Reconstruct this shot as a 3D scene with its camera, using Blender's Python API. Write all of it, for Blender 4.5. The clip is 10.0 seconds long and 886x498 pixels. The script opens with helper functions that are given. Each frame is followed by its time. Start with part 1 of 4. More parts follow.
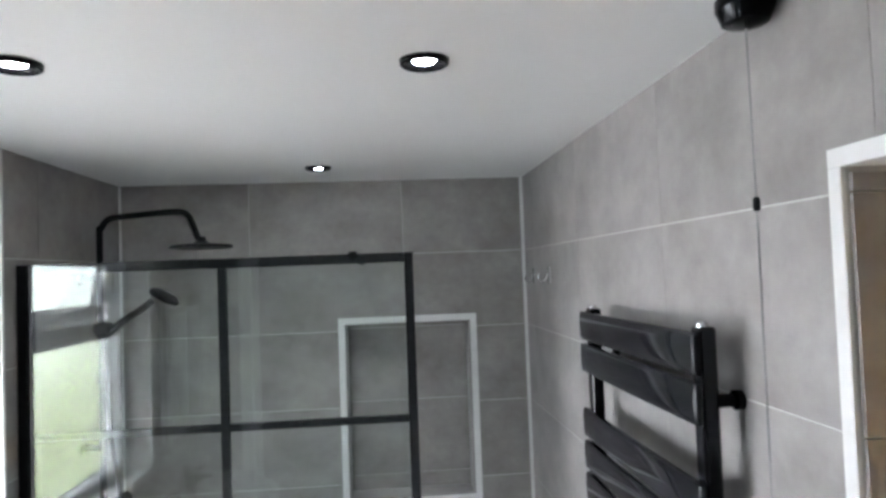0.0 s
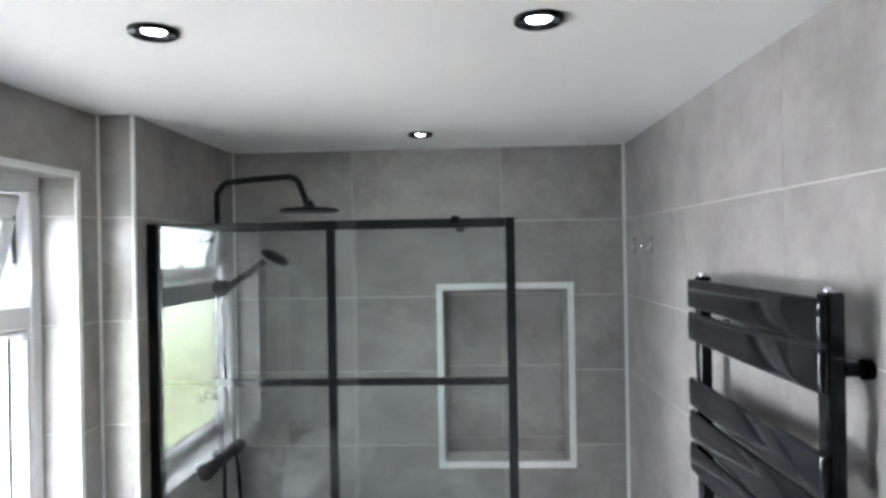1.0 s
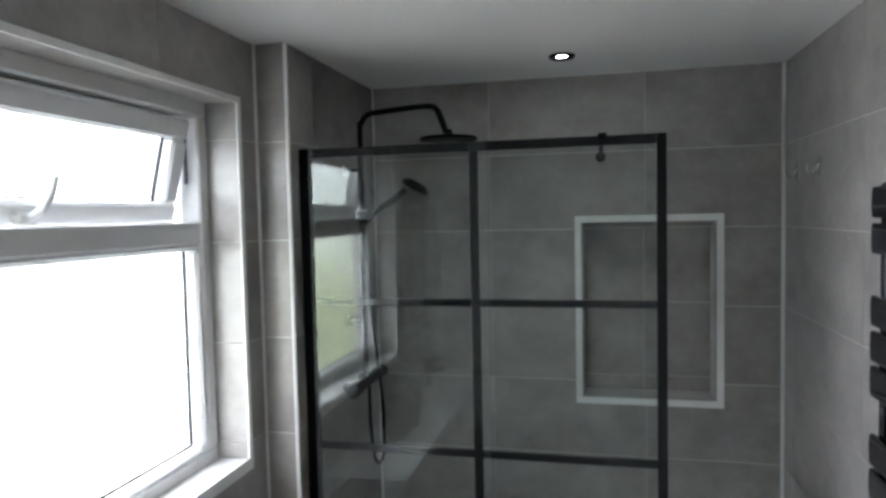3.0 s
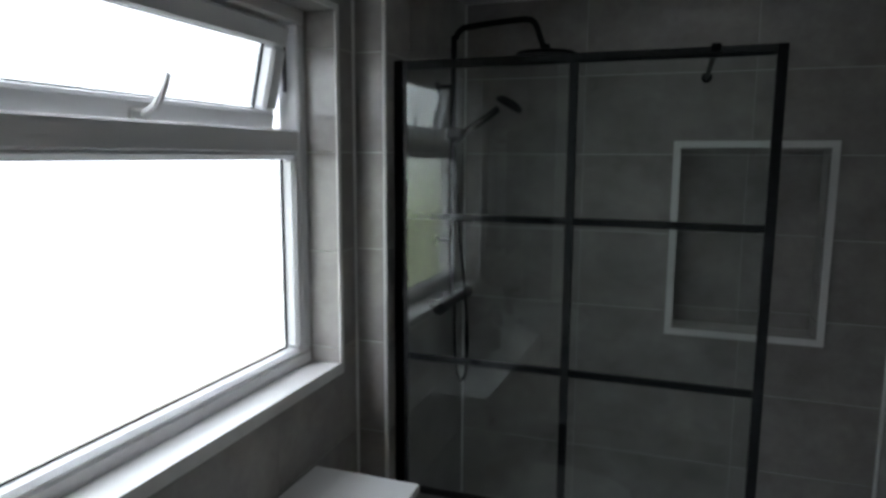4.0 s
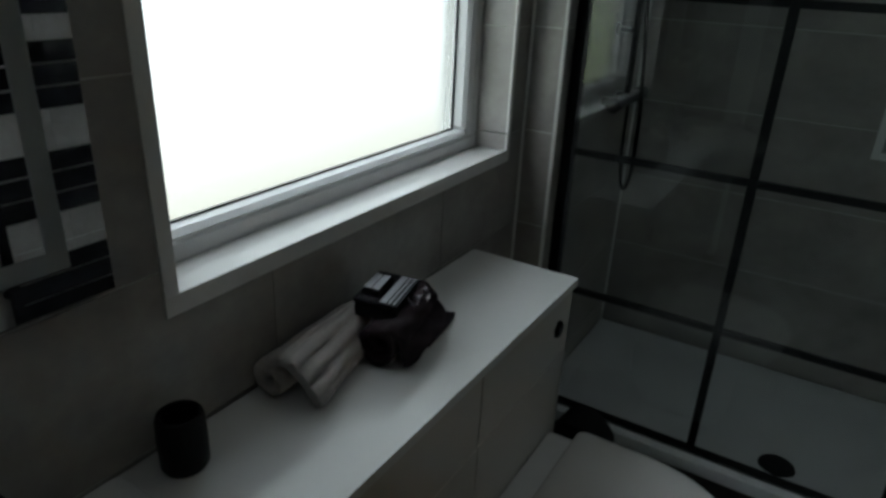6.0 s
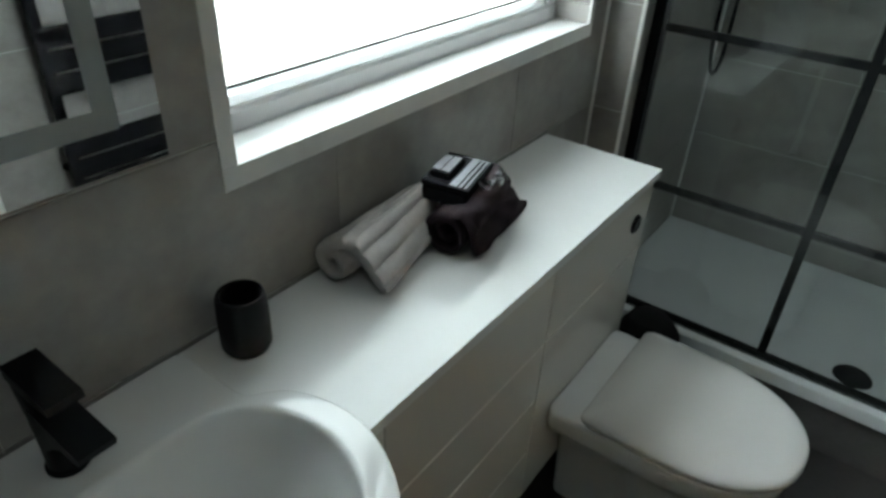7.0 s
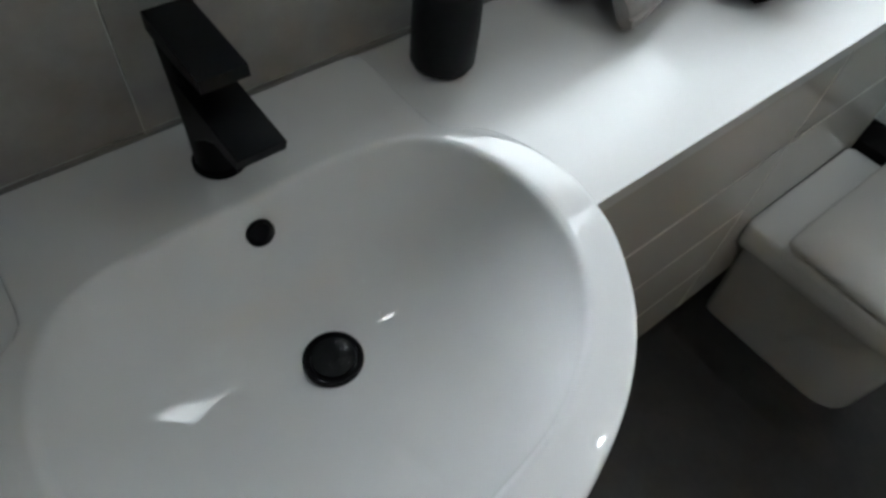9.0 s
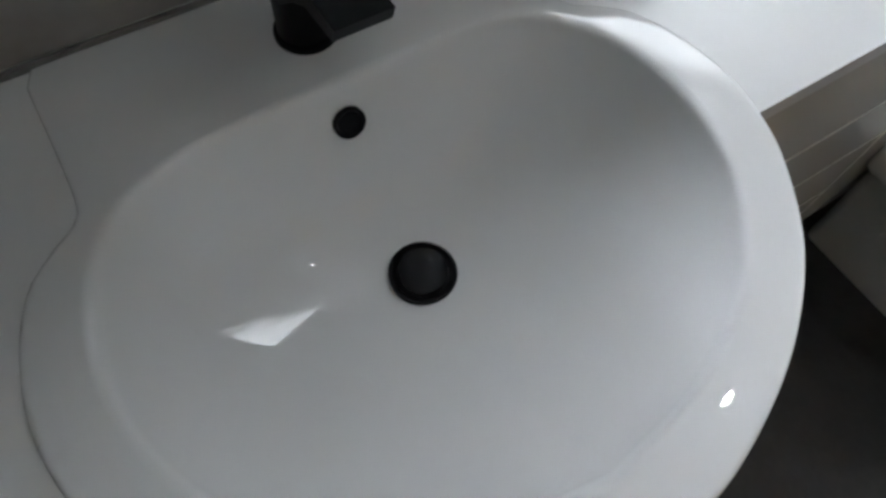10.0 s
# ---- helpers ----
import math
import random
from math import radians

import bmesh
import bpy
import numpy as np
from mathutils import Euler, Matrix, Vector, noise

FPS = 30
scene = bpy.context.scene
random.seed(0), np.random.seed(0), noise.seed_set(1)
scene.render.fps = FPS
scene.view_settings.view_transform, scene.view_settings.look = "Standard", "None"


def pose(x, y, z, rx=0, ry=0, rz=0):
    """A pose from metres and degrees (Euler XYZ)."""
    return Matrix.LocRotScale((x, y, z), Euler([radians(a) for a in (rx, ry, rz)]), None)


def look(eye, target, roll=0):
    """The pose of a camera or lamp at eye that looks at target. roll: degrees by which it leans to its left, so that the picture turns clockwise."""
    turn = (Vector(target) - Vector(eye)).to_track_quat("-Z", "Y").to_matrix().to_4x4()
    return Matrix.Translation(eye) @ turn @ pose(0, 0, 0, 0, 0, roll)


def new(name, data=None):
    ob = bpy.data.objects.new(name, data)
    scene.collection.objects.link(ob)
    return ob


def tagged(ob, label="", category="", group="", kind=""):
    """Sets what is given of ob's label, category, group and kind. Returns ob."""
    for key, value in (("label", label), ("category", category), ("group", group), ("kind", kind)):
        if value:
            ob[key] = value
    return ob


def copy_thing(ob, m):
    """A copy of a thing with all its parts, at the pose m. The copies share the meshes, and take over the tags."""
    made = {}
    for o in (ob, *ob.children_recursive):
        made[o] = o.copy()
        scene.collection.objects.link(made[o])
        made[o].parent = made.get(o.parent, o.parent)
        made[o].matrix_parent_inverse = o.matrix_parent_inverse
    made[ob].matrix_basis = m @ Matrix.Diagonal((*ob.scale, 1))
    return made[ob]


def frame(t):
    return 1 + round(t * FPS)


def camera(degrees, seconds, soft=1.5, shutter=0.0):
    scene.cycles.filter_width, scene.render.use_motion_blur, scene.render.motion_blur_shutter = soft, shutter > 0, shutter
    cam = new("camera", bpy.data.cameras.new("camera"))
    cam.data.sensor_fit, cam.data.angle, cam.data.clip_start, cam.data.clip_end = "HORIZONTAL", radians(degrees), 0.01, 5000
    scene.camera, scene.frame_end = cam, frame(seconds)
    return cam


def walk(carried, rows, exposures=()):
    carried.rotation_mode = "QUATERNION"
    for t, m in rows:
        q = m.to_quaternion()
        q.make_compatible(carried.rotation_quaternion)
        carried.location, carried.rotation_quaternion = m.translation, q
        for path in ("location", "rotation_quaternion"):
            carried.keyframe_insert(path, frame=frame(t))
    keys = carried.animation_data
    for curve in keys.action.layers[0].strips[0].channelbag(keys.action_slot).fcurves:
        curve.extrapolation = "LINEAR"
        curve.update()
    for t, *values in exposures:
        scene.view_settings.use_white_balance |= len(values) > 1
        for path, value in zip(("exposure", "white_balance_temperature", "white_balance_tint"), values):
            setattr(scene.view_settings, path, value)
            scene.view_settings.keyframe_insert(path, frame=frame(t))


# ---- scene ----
cam = camera(67.6, 10.0, soft=3.0)
PATH = [
    (0, (1.103, -2.602, 1.981), (1.278, -0.611, 2.051), -2.1),
    (0.5, (1.085, -2.611, 1.971), (1.109, -0.611, 2.0), -1.7),
    (1, (1.063, -2.615, 1.956), (0.971, -0.618, 1.954), -1.0),
    (1.5, (1.046, -2.617, 1.915), (0.889, -0.623, 1.89), -0.8),
    (2, (1.041, -2.617, 1.886), (0.816, -0.63, 1.838), -0.5),
    (2.5, (1.02, -2.613, 1.856), (0.685, -0.643, 1.786), -0.6),
    (2.7, (1.011, -2.608, 1.846), (0.628, -0.647, 1.767), -1.0),
    (4, (0.941, -2.611, 1.757), (0.277, -0.745, 1.478), 0.3),
    (4.5, (0.943, -2.603, 1.706), (0.172, -0.803, 1.296), 1.1),
    (5, (0.907, -2.602, 1.682), (0.061, -0.871, 1.145), 2.1),
    (5.5, (0.863, -2.594, 1.657), (-0.046, -0.948, 0.976), 2.6),
    (6.8, (0.757, -2.548, 1.572), (-0.218, -1.123, 0.563), 2.6),
    (7, (0.739, -2.533, 1.56), (-0.231, -1.163, 0.473), 2.9),
    (7.5, (0.697, -2.523, 1.52), (-0.268, -1.257, 0.31), 4.2),
    (8, (0.645, -2.515, 1.475), (-0.312, -1.361, 0.152), 5.9),
    (8.5, (0.584, -2.502, 1.413), (-0.319, -1.518, -0.076), 6.9),
    (9, (0.535, -2.499, 1.358), (-0.325, -1.659, -0.241), 7.6),
    (9.5, (0.498, -2.5, 1.313), (-0.31, -1.808, -0.38), 7.2),
    (10, (0.463, -2.498, 1.28), (-0.276, -1.931, -0.49), 5.9),
]
walk(cam, [(t, look(eye, target, roll)) for t, eye, target, roll in PATH],
     exposures=[(0, 0.34, 6250, 15), (1.0, 0.57, 6250, 15), (2.5, 0.03, 6300, 15), (3.0, -0.48, 6300, 13), (3.8, -1.58, 6250, 12), (4.1, -1.98, 6250, 12), (4.5, -2.76, 6250, 10), (5.7, -2.96, 6250, 5), (6.8, -1.19, 6300, -1), (7.5, -0.72, 6300, 0), (8.5, -0.63, 6300, 4), (10, -0.73, 6350, 12)])

# ---- light ----
world = bpy.data.worlds.new("world")
scene.world = world
world.use_nodes = True
wn = world.node_tree.nodes
sky = wn.new("ShaderNodeTexSky")
sky.sky_type, sky.sun_disc, sky.sun_elevation, sky.sun_rotation = "NISHITA", False, radians(40), radians(-90)
world.node_tree.links.new(sky.outputs[0], wn["Background"].inputs[0])
wn["Background"].inputs[1].default_value = 0.08

CEIL = 2.35
LAMPS = [(0.505, -1.469), (1.182, -1.467), (0.888, -0.353), (0.51, -2.56), (1.182, -2.56)]
WATTS = [4.6, 4.6, 4.0, 1.6, 1.6]
for (lx, ly), watts in zip(LAMPS, WATTS):
    ld = bpy.data.lights.new("downlight_beam", "SPOT")
    ld.energy, ld.spot_size, ld.spot_blend, ld.shadow_soft_size = watts, radians(86), 0.7, 0.018
    ld.color = (1.0, 0.98, 0.98)
    new("downlight_beam", ld).matrix_world = pose(lx, ly, CEIL - 0.029)


# ---- materials ----
def material(name, color, rough=0.5, metal=0.0, vary=0.0, scale=4.0, fine=0.0, fine_scale=60.0, bump=0.0, bump_scale=80.0,
             stretch=(1, 1, 1), rough_vary=0.0, tint=None, per_piece=0.0, coat=0.0, spec=0.5):
    m = bpy.data.materials.new(name)
    m.use_nodes = True
    n, lk = m.node_tree.nodes, m.node_tree.links
    b = n["Principled BSDF"]
    b.inputs["Roughness"].default_value, b.inputs["Metallic"].default_value = rough, metal
    b.inputs["Specular IOR Level"].default_value = spec
    b.inputs["Coat Weight"].default_value = coat
    b.inputs["Coat Roughness"].default_value = 0.08
    b.inputs["Base Color"].default_value = (*color, 1)
    co = n.new("ShaderNodeTexCoord")
    mp = n.new("ShaderNodeMapping")
    mp.inputs["Scale"].default_value = stretch
    lk.new(co.outputs["Object"], mp.inputs["Vector"])
    vec = mp.outputs["Vector"]
    if per_piece:
        info, mul, add = n.new("ShaderNodeObjectInfo"), n.new("ShaderNodeMath"), n.new("ShaderNodeVectorMath")
        mul.operation, add.operation = "MULTIPLY", "ADD"
        mul.inputs[1].default_value = per_piece
        lk.new(info.outputs["Random"], mul.inputs[0])
        lk.new(vec, add.inputs[0])
        lk.new(mul.outputs[0], add.inputs[1])
        vec = add.outputs[0]
    if vary:
        na = n.new("ShaderNodeTexNoise")
        na.inputs["Scale"].default_value, na.inputs["Detail"].default_value, na.inputs["Roughness"].default_value = scale, 9, 0.62
        lk.new(vec, na.inputs["Vector"])
        ramp = n.new("ShaderNodeValToRGB")
        ramp.color_ramp.elements[0].position, ramp.color_ramp.elements[1].position = 0.3, 0.7
        lo = tint or color
        ramp.color_ramp.elements[0].color = (*[c * (1 - vary) for c in lo], 1)
        ramp.color_ramp.elements[1].color = (*[min(1, c * (1 + vary)) for c in color], 1)
        lk.new(na.outputs["Fac"], ramp.inputs["Fac"])
        out = ramp.outputs["Color"]
        if fine:
            nb = n.new("ShaderNodeTexNoise")
            nb.inputs["Scale"].default_value, nb.inputs["Detail"].default_value = fine_scale, 5
            lk.new(vec, nb.inputs["Vector"])
            mr = n.new("ShaderNodeMapRange")
            mr.inputs["To Min"].default_value, mr.inputs["To Max"].default_value = 1 - fine, 1 + fine
            lk.new(nb.outputs["Fac"], mr.inputs["Value"])
            mx = n.new("ShaderNodeMix")
            mx.data_type, mx.blend_type = "RGBA", "MULTIPLY"
            mx.inputs["Factor"].default_value = 1
            lk.new(out, mx.inputs["A"])
            lk.new(mr.outputs["Result"], mx.inputs["B"])
            out = mx.outputs["Result"]
        lk.new(out, b.inputs["Base Color"])
        if rough_vary:
            rr = n.new("ShaderNodeMapRange")
            rr.inputs["To Min"].default_value, rr.inputs["To Max"].default_value = rough - rough_vary, rough + rough_vary
            lk.new(na.outputs["Fac"], rr.inputs["Value"])
            lk.new(rr.outputs["Result"], b.inputs["Roughness"])
    if bump:
        nc, bp = n.new("ShaderNodeTexNoise"), n.new("ShaderNodeBump")
        nc.inputs["Scale"].default_value, nc.inputs["Detail"].default_value = bump_scale, 4
        bp.inputs["Strength"].default_value, bp.inputs["Distance"].default_value = bump, 0.002
        lk.new(vec, nc.inputs["Vector"])
        lk.new(nc.outputs["Fac"], bp.inputs["Height"])
        lk.new(bp.outputs["Normal"], b.inputs["Normal"])
    return m


def glass(name, rough, ior, tint=(1, 1, 1), bump=0.0, bump_scale=40.0):
    m = bpy.data.materials.new(name)
    m.use_nodes = True
    n, lk = m.node_tree.nodes, m.node_tree.links
    n.remove(n["Principled BSDF"])
    g = n.new("ShaderNodeBsdfGlass")
    g.inputs["Color"].default_value, g.inputs["Roughness"].default_value, g.inputs["IOR"].default_value = (*tint, 1), rough, ior
    lk.new(g.outputs[0], n["Material Output"].inputs["Surface"])
    if bump:
        co, nc, bp = n.new("ShaderNodeTexCoord"), n.new("ShaderNodeTexNoise"), n.new("ShaderNodeBump")
        nc.inputs["Scale"].default_value, nc.inputs["Detail"].default_value = bump_scale, 3
        bp.inputs["Strength"].default_value, bp.inputs["Distance"].default_value = bump, 0.004
        lk.new(co.outputs["Object"], nc.inputs["Vector"])
        lk.new(nc.outputs["Fac"], bp.inputs["Height"])
        lk.new(bp.outputs["Normal"], g.inputs["Normal"])
    return m


TILE = material("concrete_look_tile", (0.304, 0.288, 0.274), 0.30, vary=0.18, scale=5.5, fine=0.12, fine_scale=30, bump=0.03, bump_scale=25,
                stretch=(1, 1, 1.15), tint=(0.267, 0.250, 0.236), per_piece=17, coat=0.15)
GROUT = material("pale_grout", (0.56, 0.555, 0.54), 0.8, vary=0.08, scale=30)
CEILING = material("satin_white_ceiling", (0.80, 0.80, 0.79), 0.38, vary=0.02, scale=2, bump=0.03, bump_scale=60)
FLOOR = material("dark_slate_floor", (0.036, 0.033, 0.031), 0.5, vary=0.42, scale=5, fine=0.2, fine_scale=70, bump=0.15, bump_scale=50, rough_vary=0.1)
RISER = material("dark_riser_tile", (0.07, 0.066, 0.062), 0.45, vary=0.2, scale=5, fine=0.1)
TRIM = material("white_satin_trim", (0.80, 0.80, 0.79), 0.26, 0.0, vary=0.04, scale=20)
UPVC = material("white_upvc", (0.78, 0.79, 0.80), 0.28, vary=0.02, scale=6)
GASKET = material("black_rubber", (0.011, 0.011, 0.011), 0.6, spec=0.1)
SILL = material("white_sill_board", (0.78, 0.78, 0.77), 0.12, vary=0.02, scale=8)
BLACK = material("matt_black_metal", (0.007, 0.007, 0.0075), 0.42, 0.0, vary=0.15, scale=40, rough_vary=0.05, spec=0.12)
GLOSS_BLACK = material("gloss_black_enamel", (0.005, 0.005, 0.0055), 0.05, vary=0.1, scale=10, spec=0.2)
DARKGREY = material("anodised_dark_grey", (0.06, 0.06, 0.065), 0.4, 0.5, vary=0.1, scale=30)
SEALANT = material("dark_grey_sealant", (0.20, 0.195, 0.185), 0.5, vary=0.1, scale=30)
CORD = material("grey_cord", (0.25, 0.25, 0.25), 0.8, vary=0.1, scale=60)
CHROME = material("chrome", (0.85, 0.85, 0.86), 0.08, 1.0)
CERAMIC = material("white_glazed_ceramic", (0.80, 0.81, 0.81), 0.03, vary=0.015, scale=5, spec=1.0)
SEAT = material("white_gloss_seat", (0.77, 0.765, 0.75), 0.05, vary=0.015, scale=5, spec=0.65)
WORKTOP = material("white_solid_worktop", (0.81, 0.82, 0.82), 0.18, vary=0.02, scale=9, fine=0.01, spec=0.65)
CABINET = material("white_gloss_cabinet", (0.72, 0.70, 0.66), 0.08, vary=0.015, scale=3, coat=0.4)
# near-black: the shade of the gap below the cabinets, put into the plinth colour
GAP_SHADE = material("plinth_gap_shade", (0.03, 0.03, 0.03), 0.7)
TRAY = material("white_stone_resin", (0.76, 0.78, 0.80), 0.35, vary=0.02, scale=9, bump=0.04, bump_scale=140)
OAK = material("golden_oak", (0.46, 0.27, 0.12), 0.45, vary=0.22, scale=9, fine=0.15, fine_scale=60, stretch=(1, 6, 0.5))
TAUPE = material("taupe_towel", (0.42, 0.395, 0.385), 0.95, vary=0.12, scale=20, fine=0.25, fine_scale=500, bump=0.7, bump_scale=420, spec=0.2)
PLUM = material("dark_plum_towel", (0.020, 0.0145, 0.0165), 0.95, vary=0.25, scale=20, fine=0.3, fine_scale=500, bump=0.7, bump_scale=420, spec=0.1)
BOX = material("black_card", (0.010, 0.010, 0.011), 0.7, spec=0.03, vary=0.2, scale=20)
SILVER = material("brushed_silver", (0.13, 0.13, 0.14), 0.38, 1.0, vary=0.08, scale=60)
MIRROR = material("silvered_mirror", (0.93, 0.945, 0.94), 0.015, 1.0)
FROST_BAND = material("frosted_band", (0.30, 0.32, 0.32), 0.6, vary=0.04, scale=20)
MATT_BLACK = material("matt_black_resin", (0.009, 0.009, 0.0095), 0.45, vary=0.2, scale=30, bump=0.1, bump_scale=200, spec=0.14)
PLASTIC = material("white_plastic", (0.75, 0.75, 0.74), 0.35, vary=0.02, scale=10)
PAINT = material("pale_wall_paint", (0.25, 0.265, 0.27), 0.6, vary=0.05, scale=3, bump=0.05, bump_scale=120)
ACRYLIC = material("clear_acrylic", (0.50, 0.50, 0.49), 0.08, coat=0.6, spec=0.7)
CLEAR = glass("clear_glass", 0.0, 1.62, (0.958, 0.985, 0.977))
OBSCURE = glass("obscure_glass", 0.17, 1.2, (0.98, 0.99, 0.98), bump=0.45, bump_scale=130)


def glowing(name, color, strength):
    m = bpy.data.materials.new(name)
    m.use_nodes = True
    b = m.node_tree.nodes["Principled BSDF"]
    b.inputs["Base Color"].default_value = (0.1, 0.1, 0.1, 1)
    b.inputs["Emission Color"].default_value, b.inputs["Emission Strength"].default_value = (*color, 1), strength
    return m


LED = glowing("lit_led_lens", (0.88, 0.94, 1.0), 110)


def backdrop_material():
    """Bright overcast sky over a green hedge and a pale rendered wall."""
    m = bpy.data.materials.new("overcast_garden")
    m.use_nodes = True
    n, lk = m.node_tree.nodes, m.node_tree.links
    b = n["Principled BSDF"]
    b.inputs["Base Color"].default_value = (0, 0, 0, 1)
    b.inputs["Roughness"].default_value = 1
    co, sep, nz = n.new("ShaderNodeTexCoord"), n.new("ShaderNodeSeparateXYZ"), n.new("ShaderNodeTexNoise")
    nz.inputs["Scale"].default_value, nz.inputs["Detail"].default_value = 1.6, 6
    lk.new(co.outputs["Object"], sep.inputs[0])
    lk.new(co.outputs["Object"], nz.inputs["Vector"])

    def edge(sock, a, c):
        r = n.new("ShaderNodeMapRange")
        r.inputs["From Min"].default_value, r.inputs["From Max"].default_value = a, c
        lk.new(sock, r.inputs["Value"])
        return r.outputs["Result"]

    def mix(f, a, c):
        x = n.new("ShaderNodeMix")
        x.data_type = "RGBA"
        lk.new(f, x.inputs["Factor"])
        for s, v in (("A", a), ("B", c)):
            if isinstance(v, tuple):
                x.inputs[s].default_value = (*v, 1)
            else:
                lk.new(v, x.inputs[s])
        return x.outputs["Result"]

    hedge = mix(nz.outputs["Fac"], (0.15, 0.19, 0.09), (0.40, 0.45, 0.29))
    along = edge(sep.outputs["Y"], -6.5, -4.5)
    low = mix(along, hedge, (0.36, 0.35, 0.31))
    lift = n.new("ShaderNodeMath")
    lift.operation, lift.inputs[1].default_value = "MULTIPLY_ADD", 1.1
    lk.new(along, lift.inputs[0])
    lk.new(sep.outputs["Z"], lift.inputs[2])
    col = mix(edge(lift.outputs[0], 0.9, 2.9), low, (0.91, 0.96, 1.02))
    lk.new(col, b.inputs["Emission Color"])
    rise = n.new("ShaderNodeMapRange")
    rise.inputs["From Min"].default_value, rise.inputs["From Max"].default_value = 0.8, 4.5
    rise.inputs["To Min"].default_value, rise.inputs["To Max"].default_value = SKY * 0.62, SKY * 3.9
    lk.new(sep.outputs["Z"], rise.inputs["Value"])
    lk.new(rise.outputs["Result"], b.inputs["Emission Strength"])
    return m


SKY = 27.0
GARDEN = backdrop_material()


# ---- mesh helpers ----
def part(name, bm, mat, parent=None, label="", smooth=True, angle=32):
    me = bpy.data.meshes.new(name)
    bmesh.ops.recalc_face_normals(bm, faces=bm.faces)
    bm.to_mesh(me)
    bm.free()
    me.materials.append(mat)
    if smooth:
        me.polygons.foreach_set("use_smooth", [True] * len(me.polygons))
        me.set_sharp_from_angle(angle=radians(angle))
    ob = new(name, me)
    ob.parent = parent
    if label:
        tagged(ob, label)
    return ob


def thing(name, label, category, group="", kind=""):
    return tagged(new(name), label, category, group, kind)


def structure(name, bm, mat, label, category):
    return tagged(part(name, bm, mat), label, category, kind="structure")


def box(bm, x0, x1, y0, y1, z0, z1, bevel=0.0, seg=1, m=None):
    g = bmesh.ops.create_cube(bm, size=1)
    vs = g["verts"]
    for v in vs:
        v.co = Vector(((x0 + x1) / 2 + v.co.x * (x1 - x0), (y0 + y1) / 2 + v.co.y * (y1 - y0), (z0 + z1) / 2 + v.co.z * (z1 - z0)))
    if bevel:
        es = list({e for v in vs for e in v.link_edges})
        r = bmesh.ops.bevel(bm, geom=es, offset=bevel, segments=seg, profile=0.5, affect="EDGES")
        vs = list({v for f in r["faces"] for v in f.verts} | {v for v in vs if v.is_valid})
    if m is not None:
        for v in vs:
            v.co = m @ v.co
    return bm


def boxes(*rows, bevel=0.0, seg=1):
    bm = bmesh.new()
    for r in rows:
        box(bm, *r, bevel=bevel, seg=seg)
    return bm


def loft(bm, rings, first=True, last=True):
    vs = [[bm.verts.new(p) for p in ring] for ring in rings]
    k = len(vs[0])
    for a, c in zip(vs, vs[1:]):
        for i in range(k):
            bm.faces.new((a[i], a[(i + 1) % k], c[(i + 1) % k], c[i]))
    if first:
        bm.faces.new(vs[0][::-1])
    if last:
        bm.faces.new(vs[-1])
    return bm


def lathe(bm, profile, centre, axis="Z", n=40, first=True, last=True):
    c = Vector(centre)
    rings = []
    for r, h in profile:
        ring = []
        for i in range(n):
            a = 2 * math.pi * i / n
            p = (r * math.cos(a), r * math.sin(a), h)
            if axis == "X":
                p = (h, r * math.cos(a), r * math.sin(a))
            elif axis == "Y":
                p = (r * math.sin(a), h, r * math.cos(a))
            ring.append(c + Vector(p))
        rings.append(ring)
    return loft(bm, rings, first, last)


def smooth_path(pts, per=8):
    pts = [Vector(p) for p in pts]
    ext = [pts[0] * 2 - pts[1]] + pts + [pts[-1] * 2 - pts[-2]]
    out = []
    for i in range(1, len(ext) - 2):
        a, b, c, d = ext[i - 1:i + 3]
        for k in range(per):
            t = k / per
            out.append(0.5 * (2 * b + (c - a) * t + (2 * a - 5 * b + 4 * c - d) * t * t + (3 * b - a - 3 * c + d) * t ** 3))
    return out + [pts[-1]]


def tube(bm, pts, r, n=12, ref=Vector((0.13, 0.9, 0.31))):
    pts = [Vector(p) for p in pts]
    rings = []
    for i, p in enumerate(pts):
        d = (pts[min(i + 1, len(pts) - 1)] - pts[max(i - 1, 0)]).normalized()
        u = d.cross(ref).normalized()
        w = d.cross(u)
        rr = r[i] if isinstance(r, list) else r
        rings.append([p + (u * math.cos(2 * math.pi * k / n) + w * math.sin(2 * math.pi * k / n)) * rr for k in range(n)])
    return loft(bm, rings)


def minus(rect, holes):
    """The rectangles that are left of rect (u0, u1, v0, v1) when the holes are cut out."""
    u0, u1, v0, v1 = rect
    us = sorted({u0, u1, *[min(max(h[k], u0), u1) for h in holes for k in (0, 1)]})
    vs = sorted({v0, v1, *[min(max(h[k], v0), v1) for h in holes for k in (2, 3)]})
    left = []
    for a, b in zip(us, us[1:]):
        for c, d in zip(vs, vs[1:]):
            mu, mv = (a + b) / 2, (c + d) / 2
            if not any(h[0] < mu < h[1] and h[2] < mv < h[3] for h in holes):
                left.append((a, b, c, d))
    return left


JOINT, BUTT = 0.0030, 0.0016


def tile(bm, rects, put):
    """One tile out of abutting rectangles; put(u, v, d) gives the place at depth d behind the face."""
    for a, b, c, d in rects:
        vs = [bm.verts.new(put(u, v, w)) for w in (0.0, 0.006) for u, v in ((a, c), (b, c), (b, d), (a, d))]
        for f in ((0, 1, 2, 3), (7, 6, 5, 4), (0, 4, 5, 1), (1, 5, 6, 2), (2, 6, 7, 3), (3, 7, 4, 0)):
            bm.faces.new([vs[i] for i in f])


ROW0, ROW_H, COL_W = 0.0035, 0.2937, 0.5895


